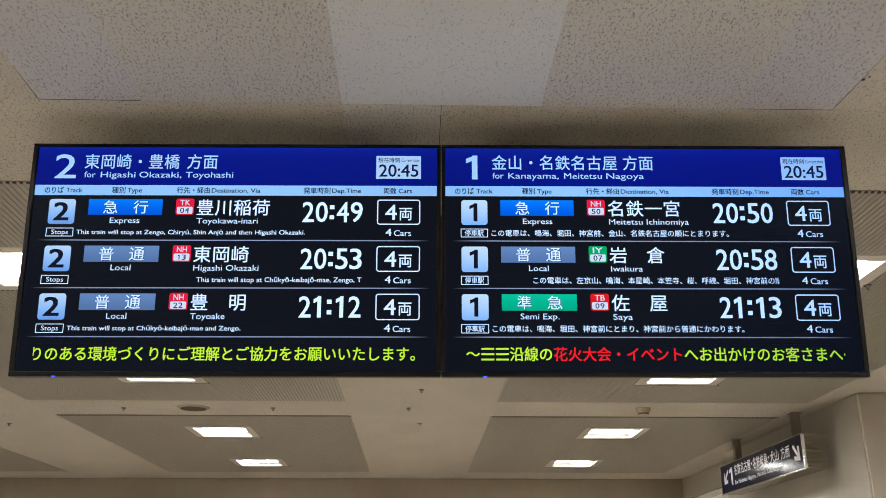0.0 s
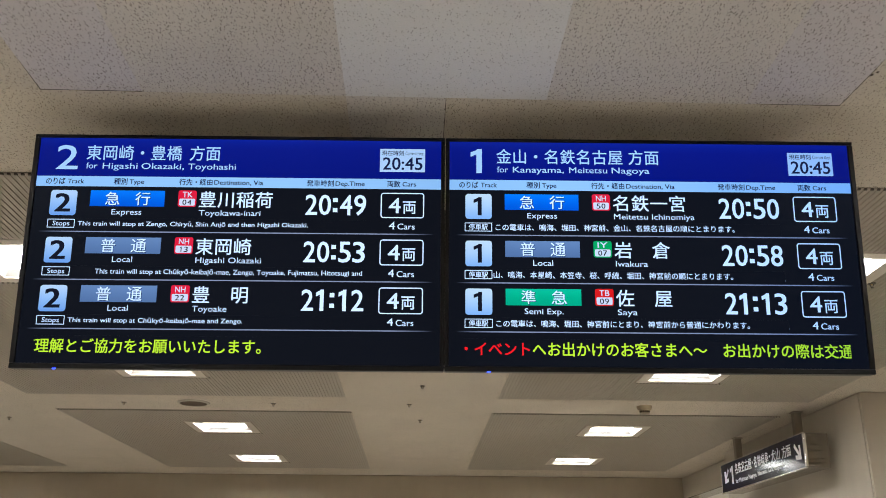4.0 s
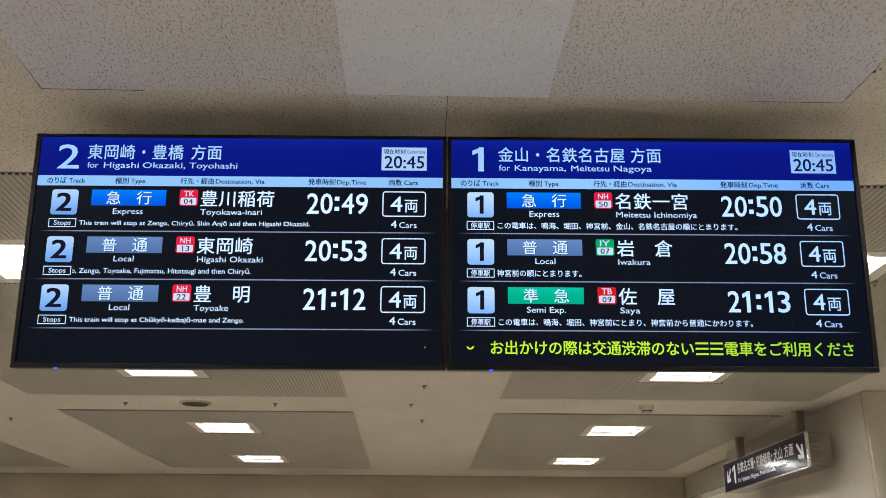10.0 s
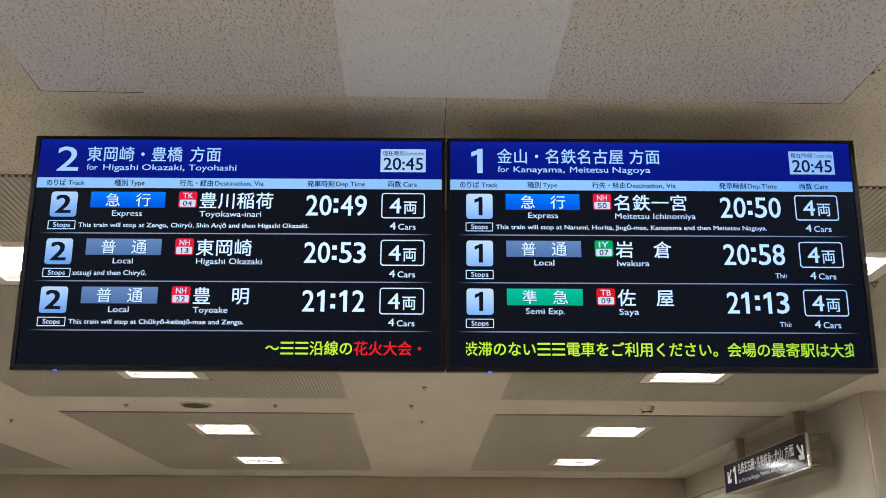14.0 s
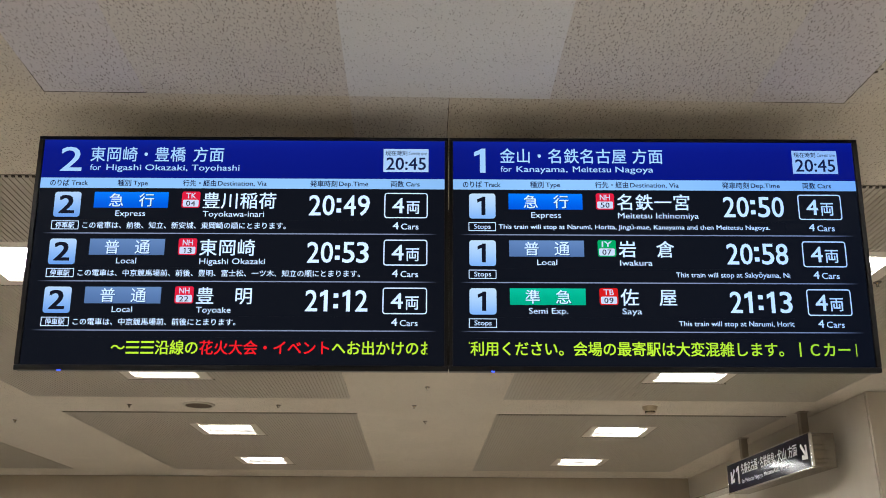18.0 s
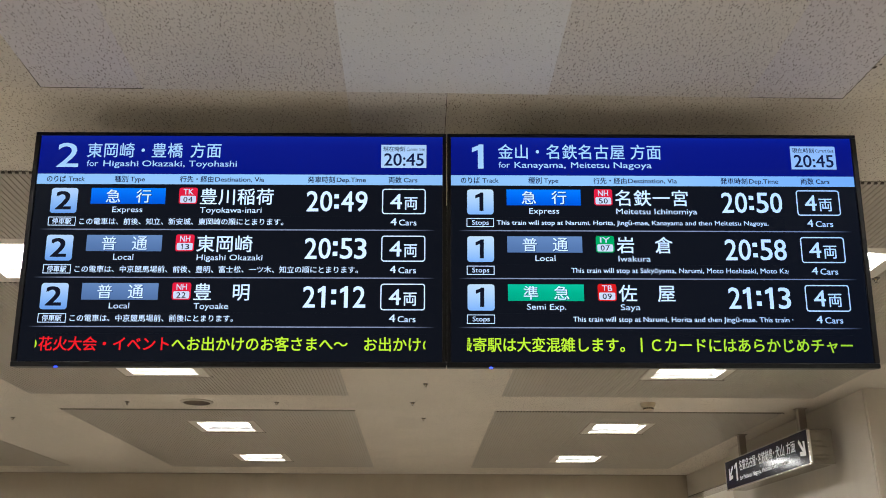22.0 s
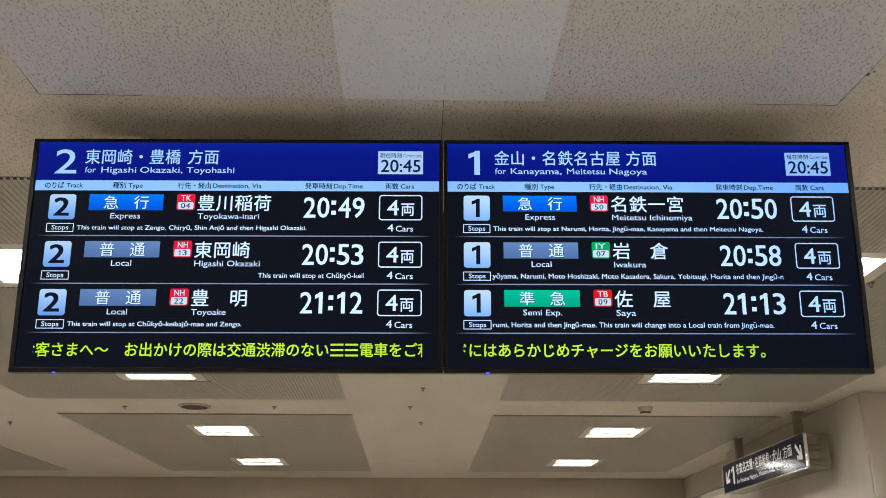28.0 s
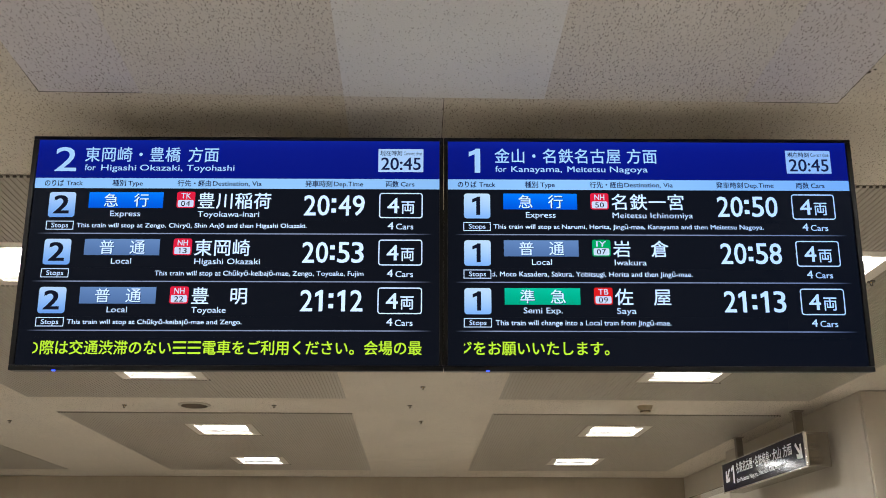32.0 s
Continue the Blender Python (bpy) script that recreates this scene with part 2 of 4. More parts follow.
M_STEEL = material("brushed stainless steel", (0.325, 0.30, 0.265), 0.2, 1.0)
_n = node(M_STEEL, "ShaderNodeTexNoise", Scale=1.0, Detail=3.0)
link(M_STEEL, coords(M_STEEL, (4, 4, 900)), _n.inputs["Vector"])
link(M_STEEL, ramp(M_STEEL, _n.outputs["Fac"], [(0.3, (0.17, 0.17, 0.17)), (0.7, (0.20, 0.20, 0.20))]), bsdf(M_STEEL).inputs["Roughness"])
_w = node(M_STEEL, "ShaderNodeTexNoise", Scale=1.0, Detail=2.0)
link(M_STEEL, coords(M_STEEL, (1.5, 1.5, 12)), _w.inputs["Vector"])
bump(M_STEEL, _w.outputs["Fac"], 1.0, 0.022)
M_CHROME = material("bright steel trim", (0.90, 0.89, 0.86), 0.14, 1.0)
M_NAVY = material("glossy navy sign face", (0.008, 0.011, 0.035), 0.13, spec=0.18)
M_SIGNWHITE = material("white sign lettering", (0.85, 0.85, 0.84), 0.3)

M_REFLECT = material("satin reflector", (0.90, 0.89, 0.86), 0.45, 1.0)
M_LAMP = material("lamp diffuser", (0.8, 0.8, 0.8), 0.6)
bsdf(M_LAMP).inputs["Emission Color"].default_value = (0.99, 0.985, 0.95, 1)
bsdf(M_LAMP).inputs["Emission Strength"].default_value = LAMP

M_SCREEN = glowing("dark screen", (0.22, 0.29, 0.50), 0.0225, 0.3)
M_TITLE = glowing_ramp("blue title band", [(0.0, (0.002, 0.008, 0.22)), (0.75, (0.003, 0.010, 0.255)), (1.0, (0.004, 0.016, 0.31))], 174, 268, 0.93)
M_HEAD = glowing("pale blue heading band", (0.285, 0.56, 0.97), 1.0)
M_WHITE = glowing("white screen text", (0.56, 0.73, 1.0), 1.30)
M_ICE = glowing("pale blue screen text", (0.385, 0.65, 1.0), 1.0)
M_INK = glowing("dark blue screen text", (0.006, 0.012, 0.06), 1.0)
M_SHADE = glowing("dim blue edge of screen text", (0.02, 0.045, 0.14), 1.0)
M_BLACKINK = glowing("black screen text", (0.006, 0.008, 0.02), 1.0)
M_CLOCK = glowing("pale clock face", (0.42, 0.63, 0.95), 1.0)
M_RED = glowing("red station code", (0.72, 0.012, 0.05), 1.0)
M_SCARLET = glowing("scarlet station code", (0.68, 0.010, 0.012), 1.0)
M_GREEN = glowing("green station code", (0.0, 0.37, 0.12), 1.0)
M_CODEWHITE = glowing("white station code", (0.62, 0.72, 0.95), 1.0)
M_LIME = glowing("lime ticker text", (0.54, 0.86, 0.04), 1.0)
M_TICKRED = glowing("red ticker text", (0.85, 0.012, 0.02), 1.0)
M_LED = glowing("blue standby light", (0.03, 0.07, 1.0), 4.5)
TILE_STOPS = [(0.0, (0.14, 0.34, 0.82)), (0.5, (0.29, 0.52, 0.93)), (1.0, (0.50, 0.70, 1.0))]
TILE_STOPS_B = [(0.0, (0.22, 0.47, 0.97)), (0.5, (0.42, 0.66, 1.0)), (1.0, (0.58, 0.78, 1.0))]
BLUE_STOPS = [(0.0, (0.0, 0.095, 0.72)), (0.5, (0.0, 0.14, 0.84)), (1.0, (0.001, 0.20, 0.95))]
GREY_STOPS = [(0.0, (0.085, 0.17, 0.38)), (0.5, (0.105, 0.205, 0.44)), (1.0, (0.13, 0.245, 0.50))]
TEAL_STOPS = [(0.0, (0.0, 0.39, 0.23)), (0.5, (0.0, 0.45, 0.27)), (1.0, (0.002, 0.52, 0.33))]


# ---- building ----
def box(bm, x0, x1, y0, y1, z0, z1, bevel=0.0):
    vs = [bm.verts.new((x, y, z)) for x in (x0, x1) for y in (y0, y1) for z in (z0, z1)]
    fs = [bm.faces.new([vs[i] for i in f]) for f in ((0, 1, 3, 2), (4, 6, 7, 5), (0, 4, 5, 1), (2, 3, 7, 6), (0, 2, 6, 4), (1, 5, 7, 3))]
    if bevel:
        es = {e for f in fs for e in f.edges}
        bmesh.ops.bevel(bm, geom=list(es), offset=bevel, segments=2, affect="EDGES", profile=0.5)


def boxes_mesh(name, mat, dims):
    """One mesh of many plain boxes."""
    co, faces = [], []
    for x0, x1, y0, y1, z0, z1 in dims:
        b = len(co)
        co += [(x, y, z) for x in (x0, x1) for y in (y0, y1) for z in (z0, z1)]
        faces += [tuple(b + i for i in f) for f in ((0, 1, 3, 2), (4, 6, 7, 5), (0, 4, 5, 1), (2, 3, 7, 6), (0, 2, 6, 4), (1, 5, 7, 3))]
    me = bpy.data.meshes.new(name)
    me.from_pydata(co, [], faces)
    me.materials.append(mat)
    return me


def tube(bm, x, y, z0, z1, r0, r1, n=24, caps=True):
    a = [bm.verts.new((x + r0 * math.cos(i * math.tau / n), y + r0 * math.sin(i * math.tau / n), z0)) for i in range(n)]
    b = [bm.verts.new((x + r1 * math.cos(i * math.tau / n), y + r1 * math.sin(i * math.tau / n), z1)) for i in range(n)]
    for i in range(n):
        bm.faces.new((a[i], a[(i + 1) % n], b[(i + 1) % n], b[i]))
    if caps:
        bm.faces.new(a[::-1])
        bm.faces.new(b)


def mesh_of(bm, name, mat):
    bmesh.ops.recalc_face_normals(bm, faces=bm.faces[:])
    me = bpy.data.meshes.new(name)
    bm.to_mesh(me)
    bm.free()
    me.materials.append(mat)
    return me


def part(name, bm, mat, parent=None, label=""):
    ob = new(name, mesh_of(bm, name, mat))
    if parent:
        ob.parent = parent
    if label:
        tagged(ob, label)
    return ob


def slab(name, mat, *dims, label="", category="", kind="structure", bevel=0.0):
    bm = bmesh.new()
    box(bm, *dims, bevel)
    return tagged(part(name, bm, mat), label, category, kind=kind)


# ---- the hall ----
LINTEL = 2.73
XR, XF = 3.278, 3.475           # wall of the side passage, near and far stretch
YC, YS, YF = 6.56, 9.62, 11.93   # outer corner, step and far wall
slab("floor", M_FLOOR, -11, 9, -8, 12.2, -0.12, 0, label="worn grey stone concourse floor")
slab("wall_far", M_WALL_B, -11, XF + 0.2, YF, YF + 0.2, 0, CEIL - 0.007, label="plain brown-beige end wall")
# the shadow line over the wall is a set-back strip coloured brown
slab("shadow_strip_far", M_HANGER, -11, XF + 0.2, YF + 0.03, YF + 0.2, CEIL - 0.007, CEIL + 0.02, label="brown strip painting the shadow line above the end wall")
slab("wall_back", M_WALL, -11, 9, -8.2, -8, 0, CEIL, label="plain beige wall")
slab("wall_left", M_WALL, -11.2, -11, -8, 12.2, 0, CEIL, label="plain beige wall")
slab("wall_outer", M_WALL, 9, 9.2, -8, YC, 0, CEIL, label="plain beige wall")


def wall_run(name, mat, x0, y0, x1, y1, thick, z0, z1, label):
    """A wall from one point of its visible face to another."""
    d = Vector((x1 - x0, y1 - y0, 0))
    bm = bmesh.new()
    box(bm, 0, thick, 0, d.length, z0, z1)
    ob = tagged(part(name, bm, mat), label, kind="structure")
    ob.matrix_basis = pose(x0, y0, 0, 0, 0, math.degrees(math.atan2(-d.x, d.y)))
    return ob


wall_run("wall_side", M_WALL, XR, YC + 0.004, XR, YS, 0.25, 0, CEIL - 0.008, "beige panel wall beside the passage")
slab("wall_front", M_WALL_C, XR + 0.004, 9, YC - 0.03, YC, 0, CEIL - 0.008, label="brown-beige wall facing the concourse")
wall_run("lintel", M_WALL, XR + 0.18, YS, XF, YF, 0.2, LINTEL, CEIL - 0.008, "beige lintel over the side opening")
wall_run("trim_lintel", M_STEEL, XR + 0.173, YS, XF - 0.007, YF, 0.2, LINTEL - 0.012, LINTEL, "thin metal edge under the lintel")
# same brown strips for the shadow lines over these two walls
wall_run("shadow_strip_side", M_HANGER, XR + 0.02, YC + 0.02, XR + 0.02, YS - 0.02, 0.20, CEIL - 0.008, CEIL + 0.02, "brown strip painting the shadow line above the side wall")
slab("shadow_strip_front", M_HANGER, XR + 0.03, 9, YC + 0.004, YC + 0.02, CEIL - 0.008, CEIL + 0.02, label="brown strip painting the shadow line above the front wall")
slab("passage_wall", M_CORNICE, XF + 1.2, XF + 1.4, YS - 0.5, YF, 0, CEIL, label="pale wall inside the side passage")
slab("passage_end", M_CORNICE, XF + 0.2, XF + 1.2, YF - 0.004, YF + 0.2, 0, CEIL, label="pale end wall of the side passage")

# ceiling boards and ribbed panels
TX, TY, TW, TL = -1.119, 2.407, 0.3034, 0.606
# fourth strip and last two rows are out of view, added to carry lights
STRIPS_X = ((-6.58, -4.16), (-2.935, -0.53), (0.655, 3.07), (4.29, 6.70))
STRIPS_Y = ((2.99, 6.94), (7.55, 11.27), (-2.20, 1.72), (-6.90, -2.95))
PASSAGE_FILL = (4.15, 10.7)       # unseen light added to brighten the side passage
PALE = {(3, -1), (4, -1)}
PALE_LONG = {(0, -1), (7, -1)}
bm = bmesh.new()
CUTS = [(x0, x1, y0, 6.50 if x0 > 4 and y1 > 6 else y1) for x0, x1 in STRIPS_X for y0, y1 in STRIPS_Y if not (x0 > 4 and y1 > 7)] + [(PASSAGE_FILL[0] - 0.24, PASSAGE_FILL[0] + 0.24, PASSAGE_FILL[1] - 0.24, PASSAGE_FILL[1] + 0.24)]
OPEN_SEAMS = {(3, 0): (0, 0.0016, 0, 0)}
_a, _b, _y0, _y1 = TX, TX + TW, TY - TL, TY
_c, _d = TX + 7 * TW, TX + 8 * TW
SHIFTED = {      # boards that have slipped a little, with open or crooked seams
    (0, -1): ((_a, _y0), (_a, 2.24), (_a + 0.0020, 2.30), (_a + 0.0026, _y1 - 0.0030), (_b, _y1 - 0.0036), (_b, _y0)),
    (7, -1): ((_c, _y0), (_c, _y1 - 0.0002), (_c + 0.05, _y1 - 0.0022), (_d - 0.0112, _y1 - 0.0030), (_d - 0.0062, 2.31), (_d - 0.0012, 2.23), (_d + 0.0180, _y0)),
    (8, -1): ((_d + 0.0182, _y0), (_d + 0.0004, 2.23), (_d - 0.0046, 2.31), (_d - 0.0096, _y1 - 0.0004), (_d + TW, _y1), (_d + TW, _y0))}
CHIPS = ((_d - 0.0085, 2.368, 0.0030, 0.014), (_d - 0.0058, 2.308, 0.0034, 0.013), (_d - 0.0030, 2.258, 0.0024, 0.010), (_d + 0.0045, 2.226, 0.0085, 0.010), (_d + 0.0130, 2.212, 0.0060, 0.006), (_a + 0.0012, 2.385, 0.0022, 0.012))
for i in range(-33, 34):
    for j in range(-17, 16):
        x0, y0 = TX + i * TW, TY + j * TL
        w, e, n, f = (max(0.00003, g) for g in OPEN_SEAMS.get((i, j), (0, 0, 0, 0)))
        x0, x1, y0, y1 = x0 + w, x0 + TW - e, y0 + n, y0 + TL - f
        tone = 1 if (i, j) in PALE else 2 if (i, j) in PALE_LONG else 3 if 0 <= i <= 7 and j <= -1 or (i, j) == (3, 0) else 0
        if (i, j) in SHIFTED:
            bm.faces.new([bm.verts.new((x, y, CEIL)) for x, y in SHIFTED[i, j]]).material_index = tone
            continue
        xs = sorted({x0, x1, *(v for c in CUTS for v in c[:2] if x0 < v < x1)})
        ys = sorted({y0, y1, *(v for c in CUTS for v in c[2:] if y0 < v < y1)})
        for xa, xb in zip(xs, xs[1:]):
            for ya, yb in zip(ys, ys[1:]):
                mx, my = (xa + xb) / 2, (ya + yb) / 2
                if any(c[0] < mx < c[1] and c[2] < my < c[3] for c in CUTS):
                    continue
                face = bm.faces.new([bm.verts.new(p) for p in ((xa, ya, CEIL), (xa, yb, CEIL), (xb, yb, CEIL), (xb, ya, CEIL))])
                face.material_index = tone
for k, (x, y, w, h) in enumerate(CHIPS):
    ring = [(math.cos(q * 0.7) * (0.75 + 0.35 * math.sin(q * 2.3 + k * 1.7)), math.sin(q * 0.7) * (0.75 + 0.3 * math.cos(q * 1.9 + k))) for q in range(9)]
    bm.faces.new([bm.verts.new((x + w * u - 0.25 * h * v, y + h * v, CEIL - 0.0004)) for u, v in ring]).material_index = 4
me = bpy.data.meshes.new("ceiling")
bm.to_mesh(me)
bm.free()
for m in (M_BOARD, M_PALE, M_PALE_B, M_GREYBOARD, M_GAP):
    me.materials.append(m)
ceiling = tagged(new("ceiling", me), "fissured beige ceiling boards with a few paler ones", "ceiling", kind="structure")
slab("ceiling_void", M_GAP, -11, 9, -8, 12.2, CEIL + 0.16, CEIL + 0.20, label="dark void above the ceiling boards")


def pierced_sheet(bm, x0, x1, y0, y1, z, holes):
    """A flat sheet with rectangular holes."""
    us = sorted({x0, x1, *(v for h in holes for v in h[:2])})
    vs = sorted({y0, y1, *(v for h in holes for v in h[2:])})
    for a, b in zip(us, us[1:]):
        for c, d in zip(vs, vs[1:]):
            if not any(h[0] < (a + b) / 2 < h[1] and h[2] < (c + d) / 2 < h[3] for h in holes):
                bm.faces.new([bm.verts.new(p) for p in ((a, c, z), (b, c, z), (b, d, z), (a, d, z))])


def ribbed_panel(x0, x1, y0, y1, holes):
    """Ribbed metal panel hung under the boards, cut out round the lamps."""
    ribs, ends, caps = [], [], []
    pitch, wide, deep = 0.0245, 0.0188, 0.0028
    n = int((x1 - x0) / pitch)
    shift = (x1 - x0 - n * pitch - wide) / 2
    z1 = CEIL - 0.002
    for k in range(n + 1):
        x = x0 + shift + k * pitch
        spans = [(y0, y1)]
        for hx0, hx1, hy0, hy1 in holes:
            if x + wide > hx0 and x < hx1:
                spans = [s for a, b in spans for s in ((a, min(b, hy0)), (max(a, hy1), b)) if s[1] - s[0] > 0.01]
        for a, b in spans:
            ribs.append((x, x + wide, a, b, z1 - deep, z1))
            # dark blocks stand for the shade inside the open groove ends
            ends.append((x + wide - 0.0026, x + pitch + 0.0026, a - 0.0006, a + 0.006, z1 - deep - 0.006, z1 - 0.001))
            # paler plates added in front so that the rib ends don't look shaded
            caps.append((x + 0.0026, x + wide - 0.0026, a - 0.0006, a + 0.004, z1 - deep + 0.001, z1 + 0.0008))
    ob = tagged(new("ceiling_panel", boxes_mesh("ceiling_panel", M_RIB, ribs)), "beige ribbed metal ceiling panel", "ceiling panel", "ribbed ceiling panels", "structure")
    bm = bmesh.new()
    pierced_sheet(bm, x0, x1, y0, y1, CEIL - 0.001, holes)
    part("backing", bm, M_GROOVE, ob, "dark backing in the grooves")
    shade_blocks = new("end_shade", boxes_mesh("end_shade", M_DARK, ends))
    shade_blocks.parent = ob
    tagged(shade_blocks, "dark blocks painting the shade of the open groove ends", kind="stuff")
    bright_plates = new("bright_end", boxes_mesh("bright_end", M_BRIGHT_END, caps))
    bright_plates.parent = ob
    tagged(bright_plates, "paler plates added to brighten the shaded rib ends", kind="stuff")
    return ob


# last two pairs and the rightmost column: unseen lights added to brighten the hall
LAMP_Y = ((3.945, 6.01), (8.38, 10.44), (1.05, -1.05), (-3.85, -5.95))
LAMP_X = {(-1, 0): -5.36, (-1, 1): -1.730, (-1, 2): 1.83, (-1, 3): 5.48, (3.945, 2): 1.886, (6.01, 2): 1.862, (8.38, 2): 1.838, (10.44, 2): 1.820}


def lamp_spots(strip, ys):
    """Centres of the two lights in one ribbed panel."""
    return [(LAMP_X.get((y, strip), LAMP_X[-1, strip]), y) for y in ys]


HALF, OPEN = 0.29, 0.223


def square_ring(bm, x, y, a, b, z0, z1):
    box(bm, x - b, x + b, y - b, y - a, z0, z1)
    box(bm, x - b, x + b, y + a, y + b, z0, z1)
    box(bm, x - b, x - a, y - a, y + a, z0, z1)
    box(bm, x + a, x + b, y - a, y + a, z0, z1)


def ceiling_light():
    base = tagged(new("ceiling_light"), "square recessed ceiling light with a flush beige frame, lit", "ceiling light", "ceiling lights")
    bm = bmesh.new()
    square_ring(bm, 0, 0, OPEN, HALF, -0.001, 0.0052)
    part("frame", bm, M_TRIM, base, "flush beige frame")
    bm = bmesh.new()
    top, low, r = 0.038, 0.0030, OPEN - 0.028
    o, i = OPEN + 0.0006, r
    for q in range(4):
        c, t = ((1, 0), (0, 1), (-1, 0), (0, -1))[q], ((0, 1), (-1, 0), (0, -1), (1, 0))[q]
        quad = [(c[0] * d + t[0] * k * d, c[1] * d + t[1] * k * d, z) for d, k, z in ((o, -1, low), (o, 1, low), (i, 1, top), (i, -1, top))]
        bm.faces.new([bm.verts.new(p) for p in quad])
    part("reflector", bm, M_REFLECT, base, "bright white slanted reflector")
    bm = bmesh.new()
    box(bm, -r, r, -r, r, top, top + 0.004)
    part("diffuser", bm, M_LAMP, base, "glowing white diffuser")
    # unseen cover added to keep the diffuser's light out of the void
    bm = bmesh.new()
    e, t = HALF - 0.012, 0.085
    low = [bm.verts.new((x * e, y * e, 0.0045)) for x, y in ((-1, -1), (1, -1), (1, 1), (-1, 1))]
    high = [bm.verts.new((x * e, y * e, t)) for x, y in ((-1, -1), (1, -1), (1, 1), (-1, 1))]
    bm.faces.new(high)
    for k in range(4):
        bm.faces.new((low[k], low[(k + 1) % 4], high[(k + 1) % 4], high[k]))
    part("housing", bm, M_RIB, base, "unseen sheet metal housing that stops light leaking above the ceiling")
    return base


lamp = ceiling_light()
lamp.matrix_basis = pose(*PASSAGE_FILL, CEIL - 0.006)
for strip, (x0, x1) in enumerate(STRIPS_X):
    for (y0, y1), ys in zip(STRIPS_Y, LAMP_Y):
        if x0 > 4 and y1 > 7:
            continue
        spots = lamp_spots(strip, ys)
        ribbed_panel(x0, x1, y0, 6.50 if x0 > 4 and y1 > 6 else y1, [(x - HALF, x + HALF, y - HALF, y + HALF) for x, y in spots])
        for spot in spots:
            copy_thing(lamp, pose(*spot, CEIL - 0.006))


# ---- small ceiling fittings ----
def sprinkler():
    base = tagged(new("sprinkler_head"), "small brass sprinkler head under the ceiling", "sprinkler", "sprinkler heads")
    bm = bmesh.new()
    tube(bm, 0, 0, -0.004, 0.0, 0.018, 0.021)
    part("escutcheon", bm, M_DARK, base, "dark round cover plate")
    bm = bmesh.new()
    tube(bm, 0, 0, -0.009, -0.003, 0.004, 0.005, 12)
    part("body", bm, M_BRASS, base)
    for s in (-1, 1):
        bm = bmesh.new()
        box(bm, -0.0017, 0.0017, -0.0017, 0.0017, -0.021, -0.003)
        for v in bm.verts:
            v.co.x += s * (0.003 + 0.006 * (v.co.z + 0.021) / 0.018)
        part("frame_arm", bm, M_DARK, base)
    bm = bmesh.new()
    tube(bm, 0, 0, -0.0230, -0.021, 0.0075, 0.0075, 12)
    part("deflector", bm, M_DARK, base)
    return base


spots = ((-2.30, 7.26), (-1.115, 7.24), (0.064, 6.52), (-0.034, 7.22), (0.058, 7.92), (-3.50, 7.99), (2.188, 4.061))
first = sprinkler()
first.matrix_basis = pose(*spots[0], CEIL)
for s in spots[1:]:
    copy_thing(first, pose(*s, CEIL - (0.005 if s[0] > 1 else 0)))

speaker = tagged(new("ceiling_speaker"), "round recessed ceiling speaker with a dark grille", "speaker")
speaker.matrix_basis = pose(-1.744, 7.235, CEIL)
bm = bmesh.new()
n = 40
for r0, r1, z0, z1 in ((0.122, 0.128, -0.006, 0.0), (0.105, 0.122, -0.012, -0.006)):
    tube(bm, 0, 0, z0, z1, r0, r1, n, False)
part("rim", bm, M_RIB, speaker, "beige rim")
bm = bmesh.new()
tube(bm, 0, 0, -0.010, -0.004, 0.104, 0.106, n)
part("grille", bm, M_GRILLE, speaker, "dark brown grille")

detector = tagged(new("smoke_detector"), "cream plastic smoke detector with dark slots", "smoke detector")
detector.matrix_basis = pose(1.845, 7.19, CEIL)
bm = bmesh.new()
tube(bm, 0, 0, -0.034, 0.0, 0.052, 0.062, 32)
part("base", bm, M_PLASTIC, detector)
bm = bmesh.new()
tube(bm, 0, 0, -0.053, -0.034, 0.034, 0.040, 32)
part("chamber", bm, M_PLASTIC, detector)
for k in range(14):
    bm = bmesh.new()
    box(bm, -0.0052, 0.0052, -0.0405, -0.030, -0.049, -0.039)
    ob = part("slot", bm, M_GAP, detector)
    ob.matrix_basis = pose(0, 0, 0, 0, 0, k * 360 / 14)


# ---- lettering ----
GLYPHS = {}


def glyph(text, weight=0.0):
    """Flat mesh of a text one em high, with its extent."""
    key = (text, weight)
    if key not in GLYPHS:
        if text == "1":
            co, faces = np.array([(0.24, 0), (0.40, 0), (0.40, 0.70), (0.27, 0.70), (0.24, 0.665), (0.06, 0.60), (0.06, 0.48), (0.24, 0.55)]), [(0, 1, 2, 3, 4, 7), (4, 5, 6, 7)]
            weight = min(weight, 0.008)
        else:
            c = bpy.data.curves.new("glyph", "FONT")
            c.body, c.size, c.fill_mode, c.resolution_u = text, 1.0, "FRONT", 3
            ob = new("glyph", c)
            me = bpy.data.meshes.new_from_object(ob.evaluated_get(bpy.context.evaluated_depsgraph_get()))
            co, faces = np.array([v.co[:2] for v in me.vertices]).reshape(-1, 2), [tuple(p.vertices) for p in me.polygons]
            bpy.data.objects.remove(ob)
            bpy.data.curves.remove(c)
            bpy.data.meshes.remove(me)
        if weight and len(co):
            n = len(co)
            shifts = [(weight * dx, weight * dy) for dx, dy in ((-1, -0.6), (1, -0.6), (1, 0.6), (-1, 0.6))]
            faces = [tuple(i + n * k for i in f) for k in range(4) for f in faces]
            co = np.concatenate([co + np.array(d) for d in shifts])
        lo, hi = (co.min(0), co.max(0)) if len(co) else ((0, 0), (0, 0))
        GLYPHS[key] = (co, faces, lo[0], hi[0], lo[1], hi[1])
    return GLYPHS[key]


